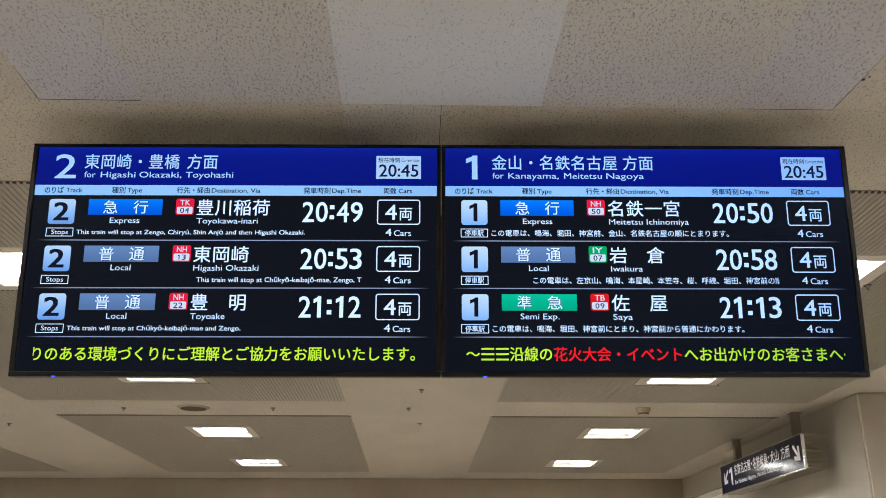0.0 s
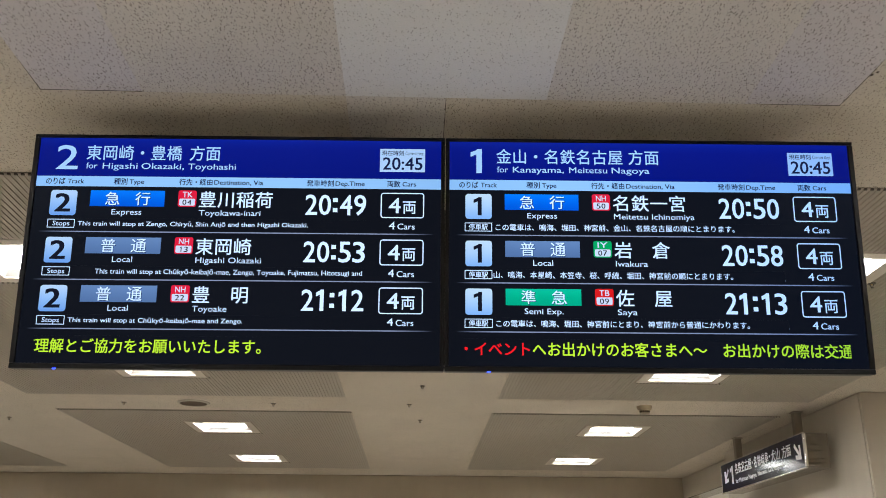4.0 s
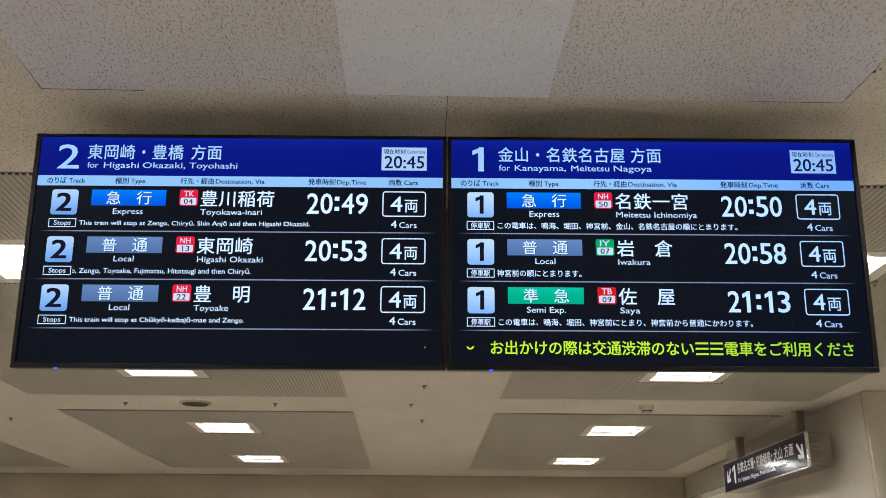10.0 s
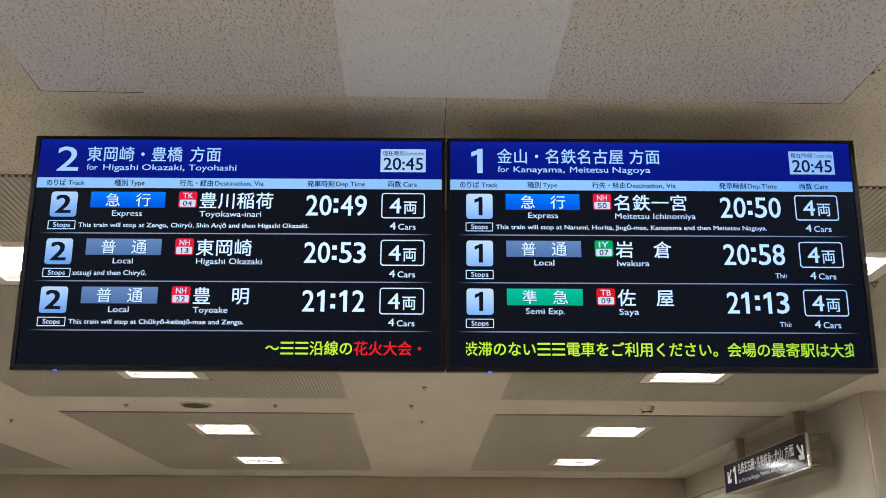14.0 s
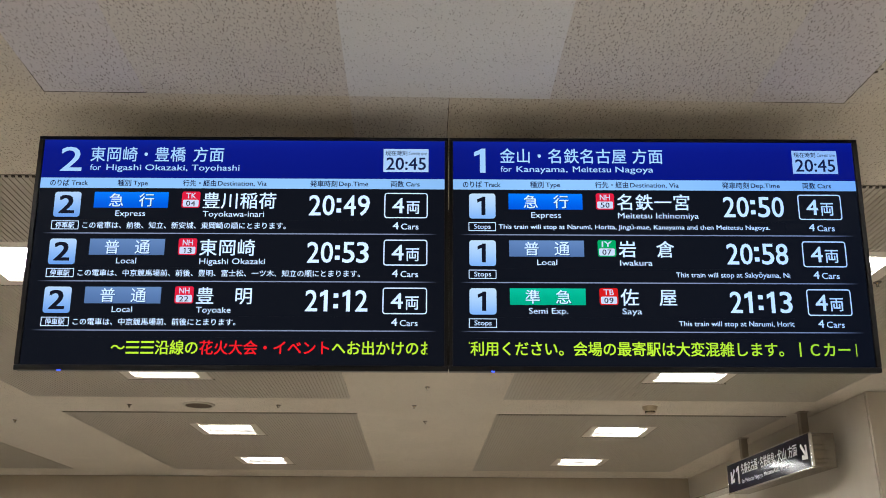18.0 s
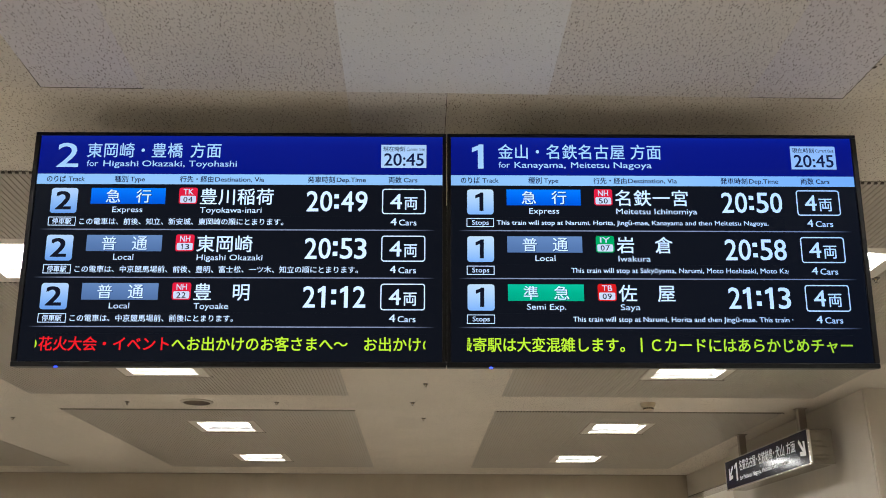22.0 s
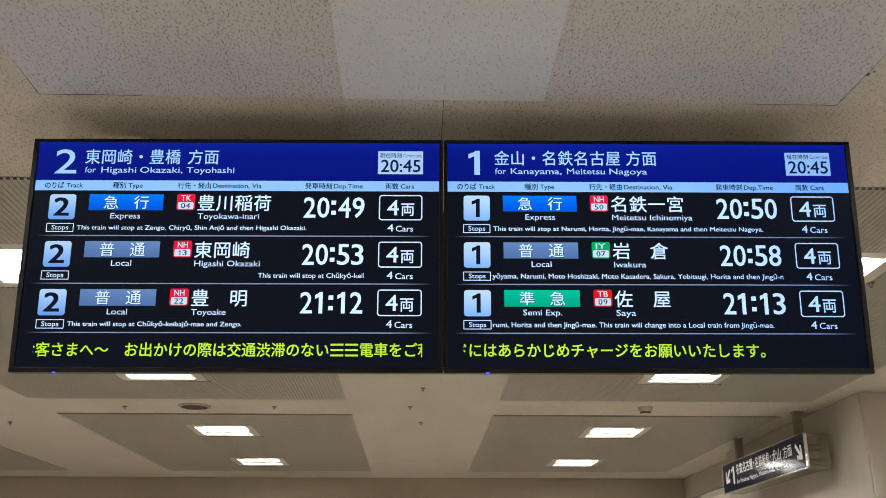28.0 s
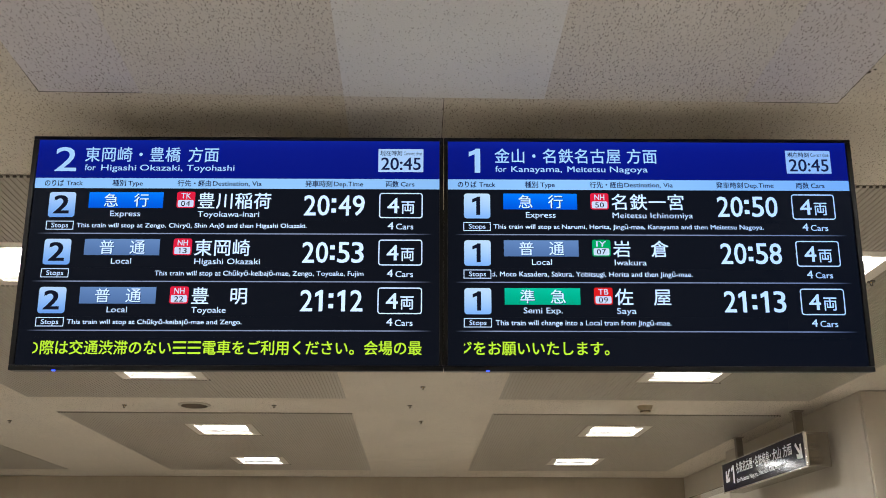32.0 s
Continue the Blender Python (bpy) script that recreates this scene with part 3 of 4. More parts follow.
def flat_mesh(name, co, faces, mat, layers=1):
    """Mesh of a flat shape in the screen's plane (x along, z up)."""
    me = bpy.data.meshes.new(name)
    n = max(1, len(co) // layers)
    me.from_pydata([(x * MM, -0.00002 * (i // n), z * MM) for i, (x, z) in enumerate(co)], [], faces)
    me.materials.append(mat)
    return me


def writing(parent, name, text, u0, u1, v0, v1, mat, depth, weight=0.0, by="box", label=""):
    """Text drawn between u0 and u1; v0 and v1 are the foot and the top of its box or, by='caps', of its capitals."""
    co, faces, x0, x1, y0, y1 = glyph(text, weight)
    if by == "caps":
        y0, y1 = 0.0, 0.70
    sx, sy = (u1 - u0) / (x1 - x0), (v1 - v0) / (y1 - y0)
    ob = new(name, flat_mesh(name, [(u0 + (x - x0) * sx, v0 + (y - y0) * sy) for x, y in co], faces, mat, 4 if weight else 1))
    ob.parent, ob.location = parent, (0, depth - (parent.location.y if parent.parent else 0.0), 0)
    return tagged(ob, label) if label else ob


def patch(parent, name, u0, u1, v0, v1, mat, depth, radius=0.0, label="", hole=0.0):
    """A flat patch with rounded corners, or its outline of the width hole."""
    def ring(inset):
        r = max(radius - inset, 0.01)
        out = []
        for cx, cz, a in ((u1 - inset - r, v1 - inset - r, 0), (u0 + inset + r, v1 - inset - r, 90), (u0 + inset + r, v0 + inset + r, 180), (u1 - inset - r, v0 + inset + r, 270)):
            out += [(cx + r * math.cos(radians(a + k * 18)), cz + r * math.sin(radians(a + k * 18))) for k in range(6)]
        return out
    co = ring(0)
    n = len(co)
    faces = [tuple(range(n))]
    if hole:
        co = co + ring(hole)
        faces = [(i, (i + 1) % n, n + (i + 1) % n, n + i) for i in range(n)]
    ob = new(name, flat_mesh(name, co, faces, mat))
    ob.parent, ob.location = parent, (0, depth - (parent.location.y if parent.parent else 0.0), 0)
    return tagged(ob, label) if label else ob


def cells(parent, name, text, u, step, v0, v1, mat, weight):
    """Full-width characters one by one, each in a cell of the width step."""
    for k, ch in enumerate(text):
        if ch.strip():
            g = glyph(ch)
            h = (v1 - v0) / 0.92
            writing(parent, name, ch, u + (k + g[2]) * step, u + (k + g[3]) * step, v0 + (g[4] + 0.08) * h, v0 + (g[5] + 0.08) * h, mat, Y_TEXT, weight)


# ---- the two departure displays ----
W2, TOP, FOOT = 473.5, 268.5, -264.5            # lit face
ROWS = (0.0, -113.0, -226.0)
LINE = (-371.0, 300.5, 44.0, 72.0)              # window of the stops line in the first row
TICK = (-437.5, 436.0, -247.0, -202.0)          # window of the ticker
Y_GRAPH, Y_TEXT, Y_SLOT, Y_BACK, Y_OFF = -0.0004, -0.0008, 0.0012, 0.0020, 0.0034
MOVES = []


def screen_face(parent):
    """Front sheet of the screen with long windows for the running lines, and the sheet behind them."""
    holes = [(LINE[0], LINE[1], LINE[2] + r, LINE[3] + r) for r in ROWS] + [TICK]
    us = sorted({-W2, W2, *(h[0] for h in holes), *(h[1] for h in holes)})
    vs = sorted({FOOT, TOP, *(h[2] for h in holes), *(h[3] for h in holes)})
    bm = bmesh.new()
    at = {}
    for u in us:
        for v in vs:
            at[u, v] = bm.verts.new((u * MM, 0, v * MM))
    for a, b in zip(us, us[1:]):
        for c, d in zip(vs, vs[1:]):
            mu, mv = (a + b) / 2, (c + d) / 2
            if not any(h[0] < mu < h[1] and h[2] < mv < h[3] for h in holes):
                bm.faces.new((at[a, c], at[b, c], at[b, d], at[a, d]))
    rim = [e for e in bm.edges if len(e.link_faces) == 1]
    made = bmesh.ops.extrude_edge_only(bm, edges=rim)
    for v in (g for g in made["geom"] if isinstance(g, bmesh.types.BMVert)):
        v.co.y = 0.0008
    part("screen", bm, M_SCREEN, parent, "dark lit screen face")
    bm = bmesh.new()
    box(bm, -W2 * MM, W2 * MM, Y_BACK, Y_BACK + 0.0008, FOOT * MM, TOP * MM)
    part("screen_backing", bm, M_SCREEN, parent)


def advance(ch):
    if (ch, "w") not in GLYPHS:
        GLYPHS[ch, "w"] = glyph("|" + ch + "|")[3] - glyph("||")[3]
    return GLYPHS[ch, "w"]


def running(parent, text, length, v0, v1, mats, window, runs, weight=0.0, full=False):
    """A line of text whose characters slide through a window one by one, from its right end to its left, and wait behind the face.
    runs: (time, place of the line's start at that time, speed, first time, last time)."""
    widths = [1.0 if full else advance(c) for c in text]
    scale = length / sum(widths)
    u = 0.0
    for k, ch in enumerate(text):
        w = widths[k] * scale
        if ch.strip():
            mat = mats(k)
            key = (ch, weight, v0, mat.name, round(scale, 4))
            if key not in CHARS:
                if ch == "\u25a0":
                    h = v1 - v0
                    co, faces = [], []
                    for xa, xb, za, zb in ((0.06, 0.94, 0.04, 0.17), (0.06, 0.94, 0.42, 0.55), (0.06, 0.94, 0.80, 0.93)):
                        b = len(co)
                        co += [(w * xa, v0 + za * h), (w * xb, v0 + za * h), (w * xb, v0 + zb * h), (w * xa, v0 + zb * h)]
                        faces.append((b, b + 1, b + 2, b + 3))
                elif ch == "Ｉ":
                    co, faces = [(w * 0.44, v0), (w * 0.56, v0), (w * 0.56, v1), (w * 0.44, v1)], [(0, 1, 2, 3)]
                else:
                    g = glyph(ch, weight)
                    if full:
                        lo, hi = -0.08, 0.85
                    else:
                        lo, hi = 0.0, 0.70
                    s = (v1 - v0) / (hi - lo)
                    co, faces = [(x * scale, v0 + (y - lo) * s) for x, y in g[0]], g[1]
                CHARS[key] = flat_mesh("running_character", co, faces, mat, 1 if ch in "\u25a0Ｉ" else 4)
            ob = new("running_character", CHARS[key])
            ob.parent = parent
            left, right = window[0] - w - 1.5, window[1] + 1.0
            rows = []
            for t0, start, speed, first, last in runs:
                place = lambda t: start + u - speed * (t - t0)
                t_in, t_out = t0 + (start + u - right) / speed, t0 + (start + u - left) / speed
                a, b = math.floor(max(t_in, first) * FPS), math.ceil(min(t_out, last) * FPS)
                if b - a < 6:
                    continue
                at = lambda f: min(max(place(f / FPS), left), right)
                ease = [0, 1, 2, 3, 4, 5, 7, 10, 15, 25]
                stops = sorted({a + e for e in ease if a + e < b} | {b - e for e in ease[1:] if b - e > a} | set(range(a + 60, b - 40, 60)))
                rows += [((a - 1) / FPS, left)] if rows else []
                rows += [(f / FPS, at(f)) for f in stops]
                rows += [(b / FPS, left)] if b < 960 else [(b / FPS, at(b))]
            MOVES.append((ob, rows or [(0.0, right)]))
        u += w


CHARS = {}


def paged(parent, name, text, u0, u1, v0, v1, mat, weight, on):
    """A line that the screen shows at some times: it comes forward from behind the backing and sinks back."""
    ob = writing(parent, name, text, u0, u1, v0, v1, mat, Y_SLOT, weight)
    MOVES.append((ob, on))
    return ob


def display(label, centre, number, title_jp, title_en, rows, s0):
    d = tagged(new("departure_display"), label, "departure display", "departure displays")
    d.matrix_basis = centre
    # case
    bm = bmesh.new()
    box(bm, -470 * MM, 470 * MM, 0.006, 0.075, -262 * MM, 266 * MM, 0.006)
    part("case", bm, M_CASE, d, "black metal case")
    for name, dims in (("bezel_top", (s0 - 484.3, s0 + 484.3, TOP, 276.5)), ("bezel_bottom", (s0 - 484.3, s0 + 484.3, -276.5, FOOT)), ("bezel_side", (s0 - 484.3, -W2, FOOT, TOP)), ("bezel_side", (W2, s0 + 484.3, FOOT, TOP))):
        bm = bmesh.new()
        box(bm, dims[0] * MM, dims[1] * MM, -0.006, 0.034, dims[2] * MM, dims[3] * MM, 0.0026)
        part(name, bm, M_BEZEL, d)
    bm = bmesh.new()
    box(bm, -388 * MM, -380 * MM, -0.0075, -0.004, -278.3 * MM, -275.2 * MM, 0.0006)
    part("standby_light", bm, M_LED, d, "small blue standby light")
    # unseen box added to block light on the ceiling above the display
    bm = bmesh.new()
    box(bm, -420 * MM, 420 * MM, 0.076, 0.345, 40 * MM, 175 * MM, 0.004)
    part("shading_mount_box", bm, M_CASE, d, "unseen black box that blocks light to the ceiling and carries the hangers")
    for s in (-1, 1):
        bm = bmesh.new()
        box(bm, s * 0.36 - 0.03, s * 0.36 + 0.03, 0.30, 0.342, 174 * MM, 0.50)
        part("hanger", bm, M_CASE, d)
    if number == "2":
        bm = bmesh.new()
        box(bm, 482.75 * MM, 484.2 * MM, 0.004, 0.030, -270 * MM, 100 * MM)
        part("joining_strip", bm, M_BEZEL, d)
    screen_face(d)
    # title band
    band = patch(d, "title_band", -W2, W2, 174, TOP, M_TITLE, Y_GRAPH, label="deep blue title band")
    writing(band, "track_number", number, *((-432, -381) if number == "2" else (-424, -397)), 190.5, 250.5, M_ICE, Y_TEXT, 0.006, label="large pale blue track number")
    for text, a in title_jp:
        cells(band, "title", text, a, 37.8, 214.5, 251.0, M_ICE, 0.008)
    for word, a, b in title_en:
        writing(band, "title_english", word, a, b, 193, 207.5, M_ICE, Y_TEXT, 0.004, "caps")
    clock = patch(d, "clock", 329, 435.5, 191.5, 248.7, M_CLOCK, Y_GRAPH - 0.0002, label="pale current-time box")
    writing(clock, "clock_label", "現在時刻", 333.5, 385, 232, 244.5, M_INK, Y_TEXT, 0.01)
    writing(clock, "clock_label", "Current time", 389, 431.5, 233.5, 242.5, M_INK, Y_TEXT, 0.0, "caps")
    writing(clock, "clock_time", "20:45", 336, 429.5, 196.5, 227.5, M_INK, Y_TEXT, 0.011)
    # heading band
    heading = patch(d, "heading_band", -W2, W2, 149, 174, M_HEAD, Y_GRAPH, label="pale blue heading band")
    for text, a, b in (("のりば", -450.5, -406), ("種別", -292.5, -261), ("行先・経由", -140, -62), ("発車時刻", 158.5, 222), ("両数", 347.5, 378)):
        writing(heading, "heading", text, a, b, 154, 169.5, M_INK, Y_TEXT, 0.016)
    for text, a, b in (("Track", -400, -362), ("Type", -256, -222), ("Destination, Via", -58, 56.5), ("Dep.Time", 226, 294.5), ("Cars", 383, 415)):
        writing(heading, "heading_english", text, a, b, 156, 167, M_INK, Y_TEXT, 0.012, "caps")
    for r, row in zip(ROWS, rows):
        departure_row(d, number, r, row)
    return d


def ramped(name, stops, r):
    key = name + str(int(-r))
    if key not in RAMPS:
        RAMPS[key] = glowing_ramp(name, stops, 78 + r, 140 + r, 1.0) if "tile" in name else glowing_ramp(name, stops, 101 + r, 140 + r, 1.0)
    return RAMPS[key]


RAMPS = {}
TYPES = {"express": ("急", "行", "Express", "blue type plate", BLUE_STOPS), "local": ("普", "通", "Local", "grey-blue type plate", GREY_STOPS), "semi": ("準", "急", "Semi Exp.", "teal type plate", TEAL_STOPS)}


def departure_row(d, number, r, row):
    kind, code, code_mat, dest, dest_en, dest_end, time = row
    tile_mat = ramped("track tile " + number, TILE_STOPS if number == "2" else TILE_STOPS_B, r)
    tile = patch(d, "track_tile", -436, -374.5, 78.5 + r, 139.3 + r, tile_mat, Y_GRAPH, 7, "pale blue rounded track tile")
    writing(tile, "track_digit", number, *((-424.5, -388) if number == "2" else (-417, -398)), 87 + r, 131.5 + r, M_BLACKINK, Y_TEXT, 0.022)
    a, b, en, name, stops = TYPES[kind]
    plate = patch(d, "type_plate", -344, -171, 101 + r, 139.5 + r, ramped(name, stops, r), Y_GRAPH, 0.5, name)
    for ch, x0, x1 in ((a, -308.5, -275.5), (b, -239, -204.5)):
        writing(plate, "type_shadow", ch, x0 + 1.4, x1 + 1.4, 102.6 + r, 134.6 + r, M_SHADE, Y_TEXT + 0.0002, 0.004)
    writing(plate, "type", a, -308.5, -275.5, 104 + r, 136 + r, M_WHITE, Y_TEXT, 0.004)
    writing(plate, "type", b, -239, -204.5, 104 + r, 136 + r, M_WHITE, Y_TEXT, 0.004)
    half = {"Express": 34.7, "Local": 23, "Semi Exp.": 44.5}[en]
    writing(d, "type_english", en, -256.8 - half, -256.8 + half, 81 + r, 94.5 + r, M_WHITE, Y_TEXT, 0.0, "caps")
    code_tile = patch(d, "station_code", -139.5, -97, 101.5 + r, 141 + r, code_mat, Y_GRAPH, 5)
    patch(code_tile, "station_code_field", -136.5, -100, 104 + r, 121 + r, M_CODEWHITE, Y_GRAPH - 0.0002, 3)
    writing(code_tile, "station_code_letters", code[:2], -130, -106.5, 124.5 + r, 138 + r, M_CODEWHITE, Y_TEXT, 0.012, "caps")
    for ch, x0 in ((code[2], -129), (code[3], -117.5)):
        writing(code_tile, "station_code_digit", ch, x0 + (2.5 if ch == "1" else 0), x0 + (6.5 if ch == "1" else 9.5), 106 + r, 118.5 + r, M_BLACKINK, Y_TEXT, 0.008)
    cells(d, "destination", dest, -92.5, 43.8, 100 + r, 139 + r, M_WHITE, 0.008)
    writing(d, "destination_english", dest_en, -89, dest_end, 80.5 + r, 94 + r, M_WHITE, Y_TEXT, 0.0, "caps")
    for ch, x0, x1 in ((time[0], 157.5, 185.3), (time[1], 189, 217.3) if time[1] != "1" else (time[1], 191, 208.5), (time[3], 238.5, 267) if time[3] != "1" else (time[3], 242, 259.5), (time[4], 271, 299.3)):
        writing(d, "departure_time", ch, x0, x1, 84.3 + r, 133.8 + r, M_WHITE, Y_TEXT, 0.010)
    for z in (91.5, 116):
        patch(d, "departure_time", 221.8, 232.6, z + r, z + 10 + r, M_WHITE, Y_TEXT)
    cars = patch(d, "cars_frame", 333, 434.5, 78.5 + r, 140 + r, M_WHITE, Y_GRAPH, 7, "white rounded outline", 2.6)
    writing(cars, "cars_digit", "4", 352, 379.5, 90.5 + r, 127.5 + r, M_WHITE, Y_TEXT, 0.009)
    writing(cars, "cars_word", "両", 385, 415.5, 89 + r, 119.5 + r, M_WHITE, Y_TEXT, 0.01)
    writing(d, "cars_digit_small", "4", 353.5, 367.5, 51.5 + r, 69 + r, M_WHITE, Y_TEXT, 0.011)
    writing(d, "cars_english", "Cars", 373, 413.5, 51.5 + r, 65.5 + r, M_WHITE, Y_TEXT, 0.006, "caps")
    patch(d, "stops_frame", -437.5, -374, 48.5 + r, 69.5 + r, M_WHITE, Y_GRAPH, 1.0, "", 1.7)
    rule = new("divider", flat_mesh("divider", [(-455, 38.6 + r), (455, 38.6 + r), (455, 41 + r), (-455, 41 + r)], [(0, 1, 2, 3)], M_RULE))
    rule.parent, rule.location = d, (0, Y_GRAPH, 0)


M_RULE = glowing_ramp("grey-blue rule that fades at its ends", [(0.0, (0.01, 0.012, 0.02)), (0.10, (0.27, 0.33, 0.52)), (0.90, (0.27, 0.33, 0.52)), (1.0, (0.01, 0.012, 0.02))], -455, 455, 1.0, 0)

BOARD = pose(0.0950, 2.4972, 2.5382, 0, 0, -1.132) @ pose(0, 0, 0, 6.934)
LEFT, RIGHT = BOARD @ pose(-483.5 * MM, 0, 0), BOARD @ pose(483.5 * MM, 0, 0)
left = display("wide black departure display for track two, lit", LEFT, "2", (("東岡崎・豊橋", -364.0), ("方面", -121.5)), (("for", -361, -335), ("Higashi", -322.5, -240.5), ("Okazaki,", -231.5, -131.5), ("Toyohashi", -122, -9.5)), (
    ("express", "TK04", M_RED, "豊川稲荷", "Toyokawa-inari", 54, "20:49"),
    ("local", "NH13", M_RED, "東岡崎", "Higashi Okazaki", 61.5, "20:53"),
    ("local", "NH22", M_RED, "豊　明", "Toyoake", -10.5, "21:12")), -1.6)
right = display("wide black departure display for track one, lit", RIGHT, "1", (("金山・名鉄名古屋", -364.0), ("方面", -51.0)), (("for", -361.5, -335), ("Kanayama,", -324, -203.5), ("Meitetsu", -191, -101), ("Nagoya", -90.5, -1)), (
    ("express", "NH50", M_RED, "名鉄一宮", "Meitetsu Ichinomiya", 99, "20:50"),
    ("local", "IY07", M_GREEN, "岩　倉", "Iwakura", -15, "20:58"),
    ("semi", "TB09", M_SCARLET, "佐　屋", "Saya", -44, "21:13")), 1.6)


# ---- running and changing lines ----
def shown(*spans):
    """Rows of depth for a line that is shown in the given spans of time."""
    out = []
    for a, b in spans:
        out += [(a - 0.034, Y_OFF), (a, Y_SLOT)] if a > 0 else [(0.0, Y_SLOT)]
        out += [(b - 0.034, Y_SLOT), (b, Y_OFF)] if b < 32 else [(32.0, Y_SLOT)]
    return out


def badge(d, r, on_english, on_japanese):
    for text, a, b, v0, v1, on, w in (("Stops", -425, -386, 54, 65, on_english, 0.004), ("停車駅", -428, -384, 51.5, 66.5, on_japanese, 0.01)):
        ob = writing(d, "stops_word", text, a, b, v0 + r, v1 + r, M_WHITE, Y_GRAPH, w, "caps" if text == "Stops" else "box")
        MOVES.append((ob, [(t, Y_GRAPH if y == Y_SLOT else 0.0004) for t, y in on]))


EN_L, JP_L = shown((0, 16.87), (23.87, 32)), shown((16.87, 23.87))
JP_R, EN_R = shown((0, 13.57)), shown((13.57, 32))
for r in ROWS:
    badge(left, r, EN_L, JP_L)
    badge(right, r, EN_R, JP_R)
V_EN, V_JP = (54.0, 65.5), (51.3, 67.5)
for d, r, text, end, on, v in (
        (left, 0, "This train will stop at Zengo, Chiryū, Shin Anjō and then Higashi Okazaki.", 165.5, EN_L, (51, 65.5)),
        (left, 0, "この電車は、前後、知立、新安城、東岡崎の順にとまります。", 105.5, JP_L, V_JP),
        (left, -113, "この電車は、中京競馬場前、前後、豊明、富士松、一ツ木、知立の順にとまります。", 280.5, JP_L, V_JP),
        (left, -226, "This train will stop at Chūkyō-keibajō-mae and Zengo.", 26.7, EN_L, (51, 65.5)),
        (left, -226, "この電車は、中京競馬場前、前後にとまります。", 1.8, JP_L, V_JP),
        (right, 0, "この電車は、鳴海、堀田、神宮前、金山、名鉄名古屋の順にとまります。", 192, JP_R, V_JP),
        (right, 0, "This train will stop at Narumi, Horita, Jingū-mae, Kanayama and then Meitetsu Nagoya.", 263.6, EN_R, (51, 65.5)),
        (right, -226, "この電車は、鳴海、堀田、神宮前にとまり、神宮前から普通にかわります。", 211, JP_R, V_JP)):
    paged(d, "stops_line", text, -365.8 if v is V_JP else -367.5, end, v[0] + r, v[1] + r, M_WHITE, 0.008, on)


white = lambda k: M_WHITE
running(left, "This train will stop at Chūkyō-keibajō-mae, Zengo, Toyoake, Fujimatsu, Hitotsugi and then Chiryū.", 708, V_EN[0] - 113, V_EN[1] - 113, white, LINE,
        ((0.0, -81.0, 59.1, 0.0, 16.87), (28.0, 57.8, 59.1, 23.9, 32.0)), 0.005)
running(right, "この電車は、左京山、鳴海、本星崎、本笠寺、桜、呼続、堀田、神宮前の順にとまります。", 41 * 17.1, V_JP[0] - 113, V_JP[1] - 113, white, LINE,
        ((0.0, -273.0, 59.15, 0.0, 13.57),), 0.008, True)
running(right, "This train will stop at Sakyōyama, Narumi, Moto Hoshizaki, Moto Kasadera, Sakura, Yobitsugi, Horita and then Jingū-mae.", 879, V_EN[0] - 113, V_EN[1] - 113, white, LINE,
        ((19.0, -21.1, 59.0, 13.5, 32.0),), 0.005)
running(right, "This train will stop at Narumi, Horita and then Jingū-mae. This train will change into a Local train from Jingū-mae.", 822.6, V_EN[0] - 226, V_EN[1] - 226, white, LINE,
        ((19.0, -20.8, 59.0, 13.5, 32.0),), 0.005)
PITCH = 33.03
NOTICE = "〜■■沿線の花火大会・イベントへお出かけのお客さまへ〜　お出かけの際は交通渋滞のない■■電車をご利用ください。会場の最寄駅は大変混雑します。ＩＣカードにはあらかじめチャージをお願いいたします。"
MANNERS = "りのある環境づくりにご理解とご協力をお願いいたします。"
event = lambda k: M_TICKRED if 6 <= k <= 14 else M_LIME
lime = lambda k: M_LIME
running(left, MANNERS, len(MANNERS) * PITCH, -240.3, -208.3, lime, TICK, ((9.0, -414 - 25 * PITCH, 88.2, 0.0, 32.0),), 0.014, True)
running(left, NOTICE, len(NOTICE) * PITCH, -240.3, -208.3, event, TICK, ((13.0, 166.6, 88.42, 0.0, 32.0),), 0.014, True)
running(right, NOTICE, len(NOTICE) * PITCH, -240.3, -208.3, event, TICK, ((0.0, -427.0, 88.5, 0.0, 32.0),), 0.014, True)


# ---- the hanging sign ----
sign = tagged(new("hanging_sign"), "navy direction sign in a stainless steel box hung from the ceiling", "direction sign")
sign.matrix_basis = pose(2.990, 6.945, 2.497, 0, 0.9, 0)
SL, SH, SD = 1.99, 0.272, 0.196
bm = bmesh.new()
box(bm, 0.004, SD - 0.006, 0, SL, 0.006, SH - 0.006, 0.004)
part("box", bm, M_STEEL, sign, "brushed stainless steel box")
bm = bmesh.new()
box(bm, 0.0, 0.004, 0.008, SL - 0.008, 0.008, SH - 0.008)
part("face", bm, M_NAVY, sign, "glossy navy face")
for name, dims in (("frame_rail", (-0.004, 0.006, 0, SL, SH - 0.009, SH)), ("frame_rail", (-0.006, 0.010, -0.004, SL, -0.003, 0.010)), ("frame_stile", (-0.006, 0.020, -0.004, 0.014, 0.010, SH - 0.009)), ("frame_stile", (-0.004, 0.006, SL - 0.012, SL, 0.009, SH - 0.009))):
    bm = bmesh.new()
    box(bm, *dims, 0.0060 if name == "frame_stile" else 0.0035)
    part(name, bm, M_CHROME, sign)
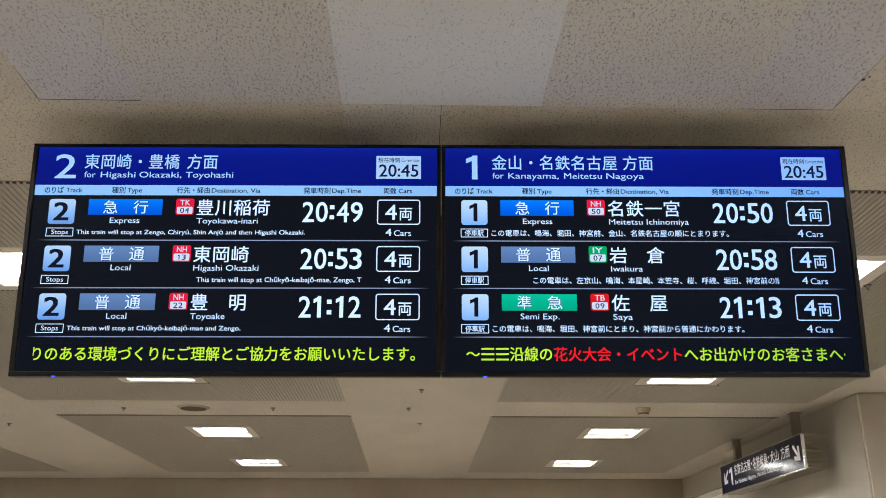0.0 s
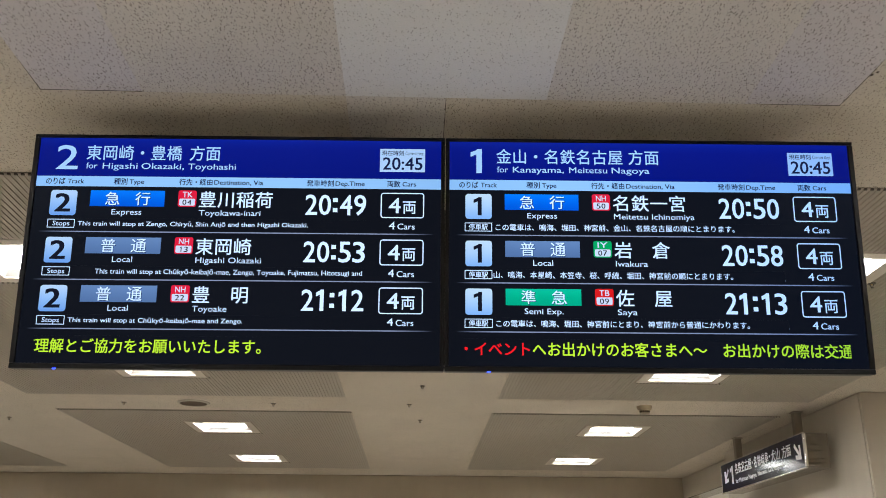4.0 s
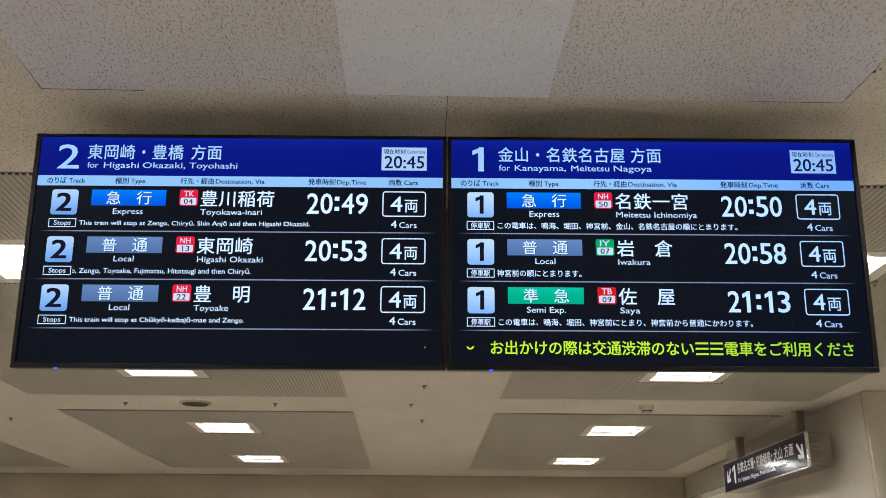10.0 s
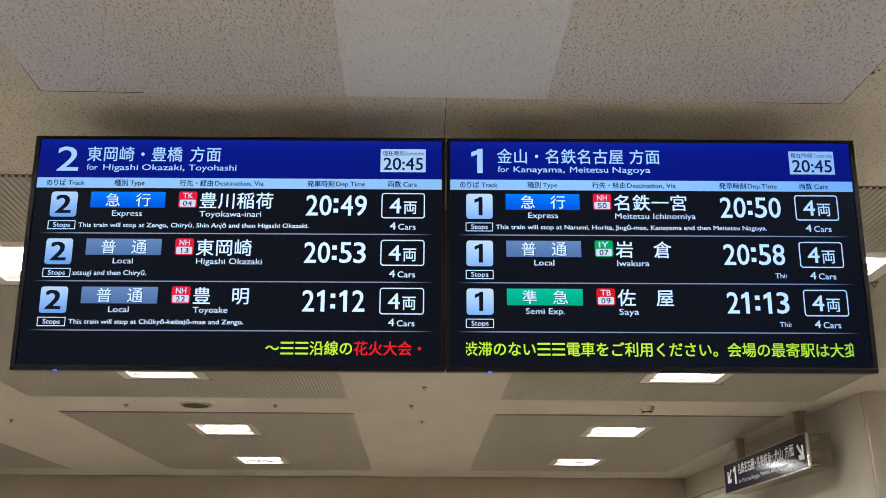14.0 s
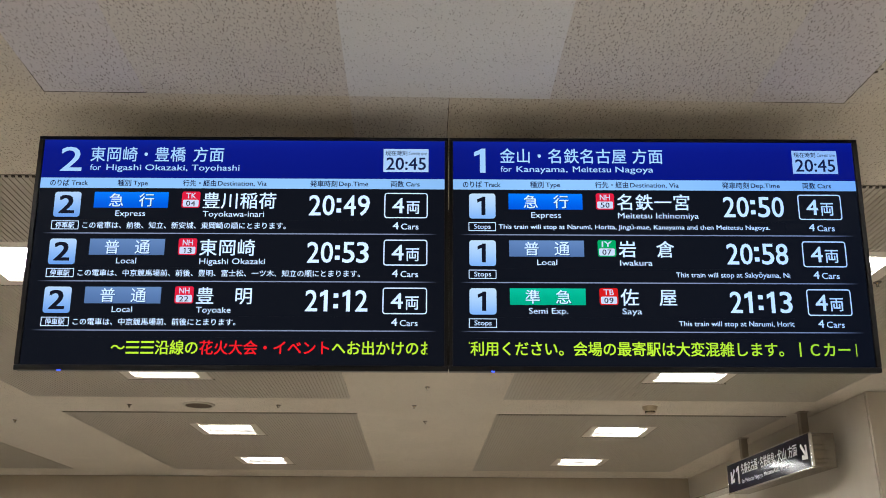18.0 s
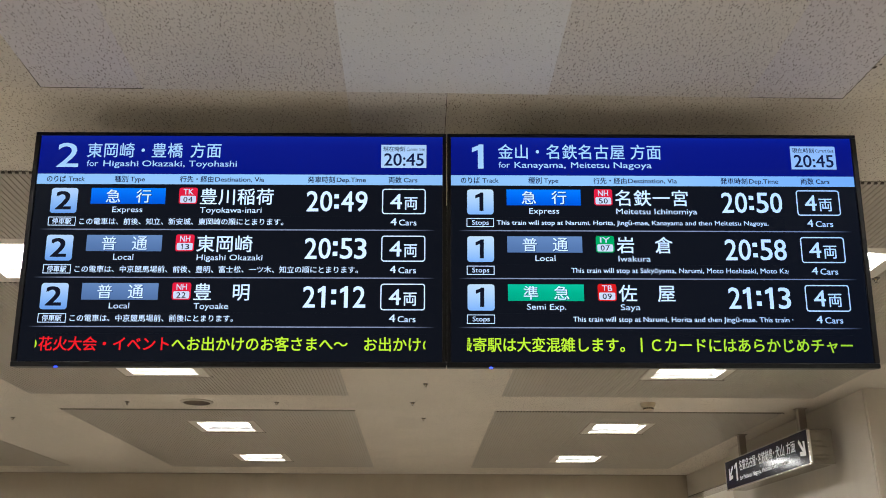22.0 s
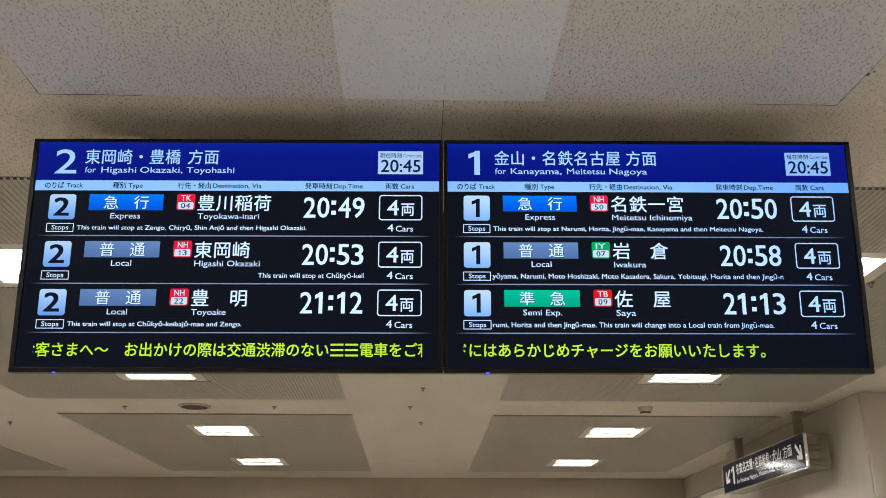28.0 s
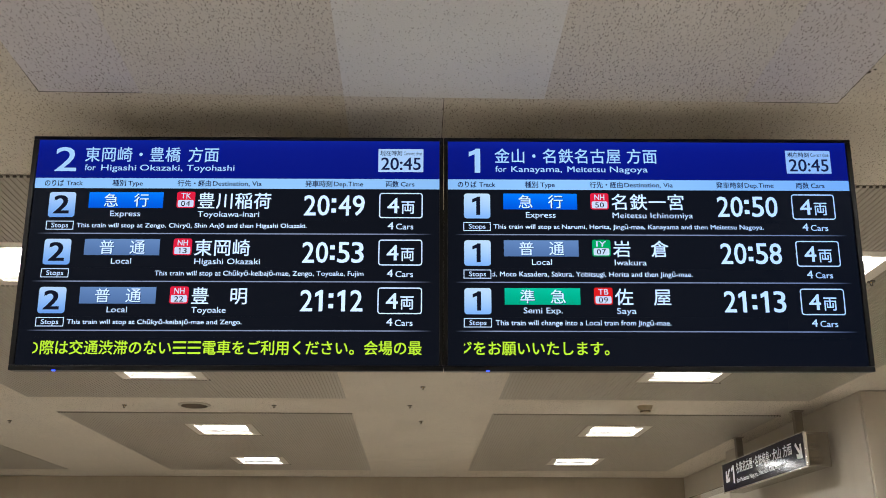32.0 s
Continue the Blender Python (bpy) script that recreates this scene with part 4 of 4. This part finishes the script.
for x, y in ((0.133, 0.40), (0.098, 1.74)):
    bm = bmesh.new()
    box(bm, x - 0.031, x + 0.031, y - 0.03, y + 0.03, SH - 0.002, CEIL - 2.50 - 0.008, 0.004)
    part("hanger", bm, M_HANGER, sign, "brown painted hanger")
    bm = bmesh.new()
    box(bm, x - 0.043, x + 0.043, y - 0.043, y + 0.043, CEIL - 2.50 - 0.008, CEIL - 2.50, 0.002)
    part("ceiling_plate", bm, M_HANGER, sign)


def sign_mesh(name, co, faces, layers=1):
    """A flat shape on the sign's face: along runs from its far end towards the concourse."""
    me = bpy.data.meshes.new(name)
    n = max(1, len(co) // layers)
    me.from_pydata([(-0.0012 - 0.0003 * (i // n), SL - a, z) for i, (a, z) in enumerate(co)], [], faces)
    me.materials.append(M_SIGNWHITE)
    ob = new(name, me)
    ob.parent = sign
    return ob


def sign_text(name, text, a0, a1, z0, z1, weight, caps=False):
    co, faces, x0, x1, y0, y1 = glyph(text, weight)
    if caps:
        y0, y1 = 0.0, 0.7
    sign_mesh(name, [(a0 + (x - x0) / (x1 - x0) * (a1 - a0), z0 + (y - y0) / (y1 - y0) * (z1 - z0)) for x, y in co], faces, 4)


def arrow(a, z, size, turn):
    """Arrow of strokes that points along turn degrees."""
    c, s = math.cos(radians(turn)), math.sin(radians(turn))
    shape = [[(-0.5, -0.09), (0.42, -0.09), (0.42, 0.09), (-0.5, 0.09)], [(0.5, 0.0), (0.02, 0.42), (-0.13, 0.28), (0.24, 0.0)], [(0.5, 0.0), (0.24, 0.0), (-0.13, -0.28), (0.02, -0.42)]]
    co, faces = [], []
    for poly in shape:
        faces.append(tuple(range(len(co), len(co) + 4)))
        co += [(a + size * (x * c - y * s), z + size * (x * s + y * c)) for x, y in poly]
    sign_mesh("arrow", co, faces, 3)


arrow(0.157, 0.147, 0.17, 225)
sign_text("track_number", "1", 0.262, 0.345, 0.064, 0.226, 0.02)
for _text, _a, _b, _z in (("名鉄名古屋", 0.402, 0.839, 0.139), ("・", 0.855, 0.880, 0.178), ("名鉄岐阜", 0.902, 1.247, 0.135), ("・", 1.262, 1.287, 0.175), ("犬山", 1.308, 1.500, 0.130), ("方面", 1.545, 1.730, 0.128)):
    sign_text("destination", _text, _a, _b, _z, _z + (0.020 if _text == "・" else 0.096), 0.010)
_all = glyph("for Meitetsu Nagoya, Meitetsu Gifu, Inuyama")[3]
_x = 0.0
for _word in ("for", "Meitetsu", "Nagoya,", "Meitetsu", "Gifu,", "Inuyama"):
    _g = glyph(_word)
    sign_text("destination_english", _word, 0.40 + 1.18 * _x / _all, 0.40 + 1.18 * (_x + _g[3] - _g[2]) / _all, 0.060, 0.098, 0.006, True)
    _x += _g[3] + 0.30
arrow(1.862, 0.136, 0.175, 315)


# ---- movement ----
def motions():
    for ob, rows in MOVES:
        slides = ob.name.startswith("running_character")
        out = []
        for t, value in rows:
            t = min(max(t, 0.0), 32.0)
            f = round(t * FPS)
            if out and f <= out[-1][0]:
                continue
            out.append((f, value))
        if out[0][0] > 0:
            out.insert(0, (0, out[0][1]))
        if out[-1][0] < 960:
            out.append((960, out[-1][1]))
        walk(ob, [(f / FPS, pose(v * MM, Y_SLOT, 0) if slides else pose(0, v, 0)) for f, v in out])


motions()
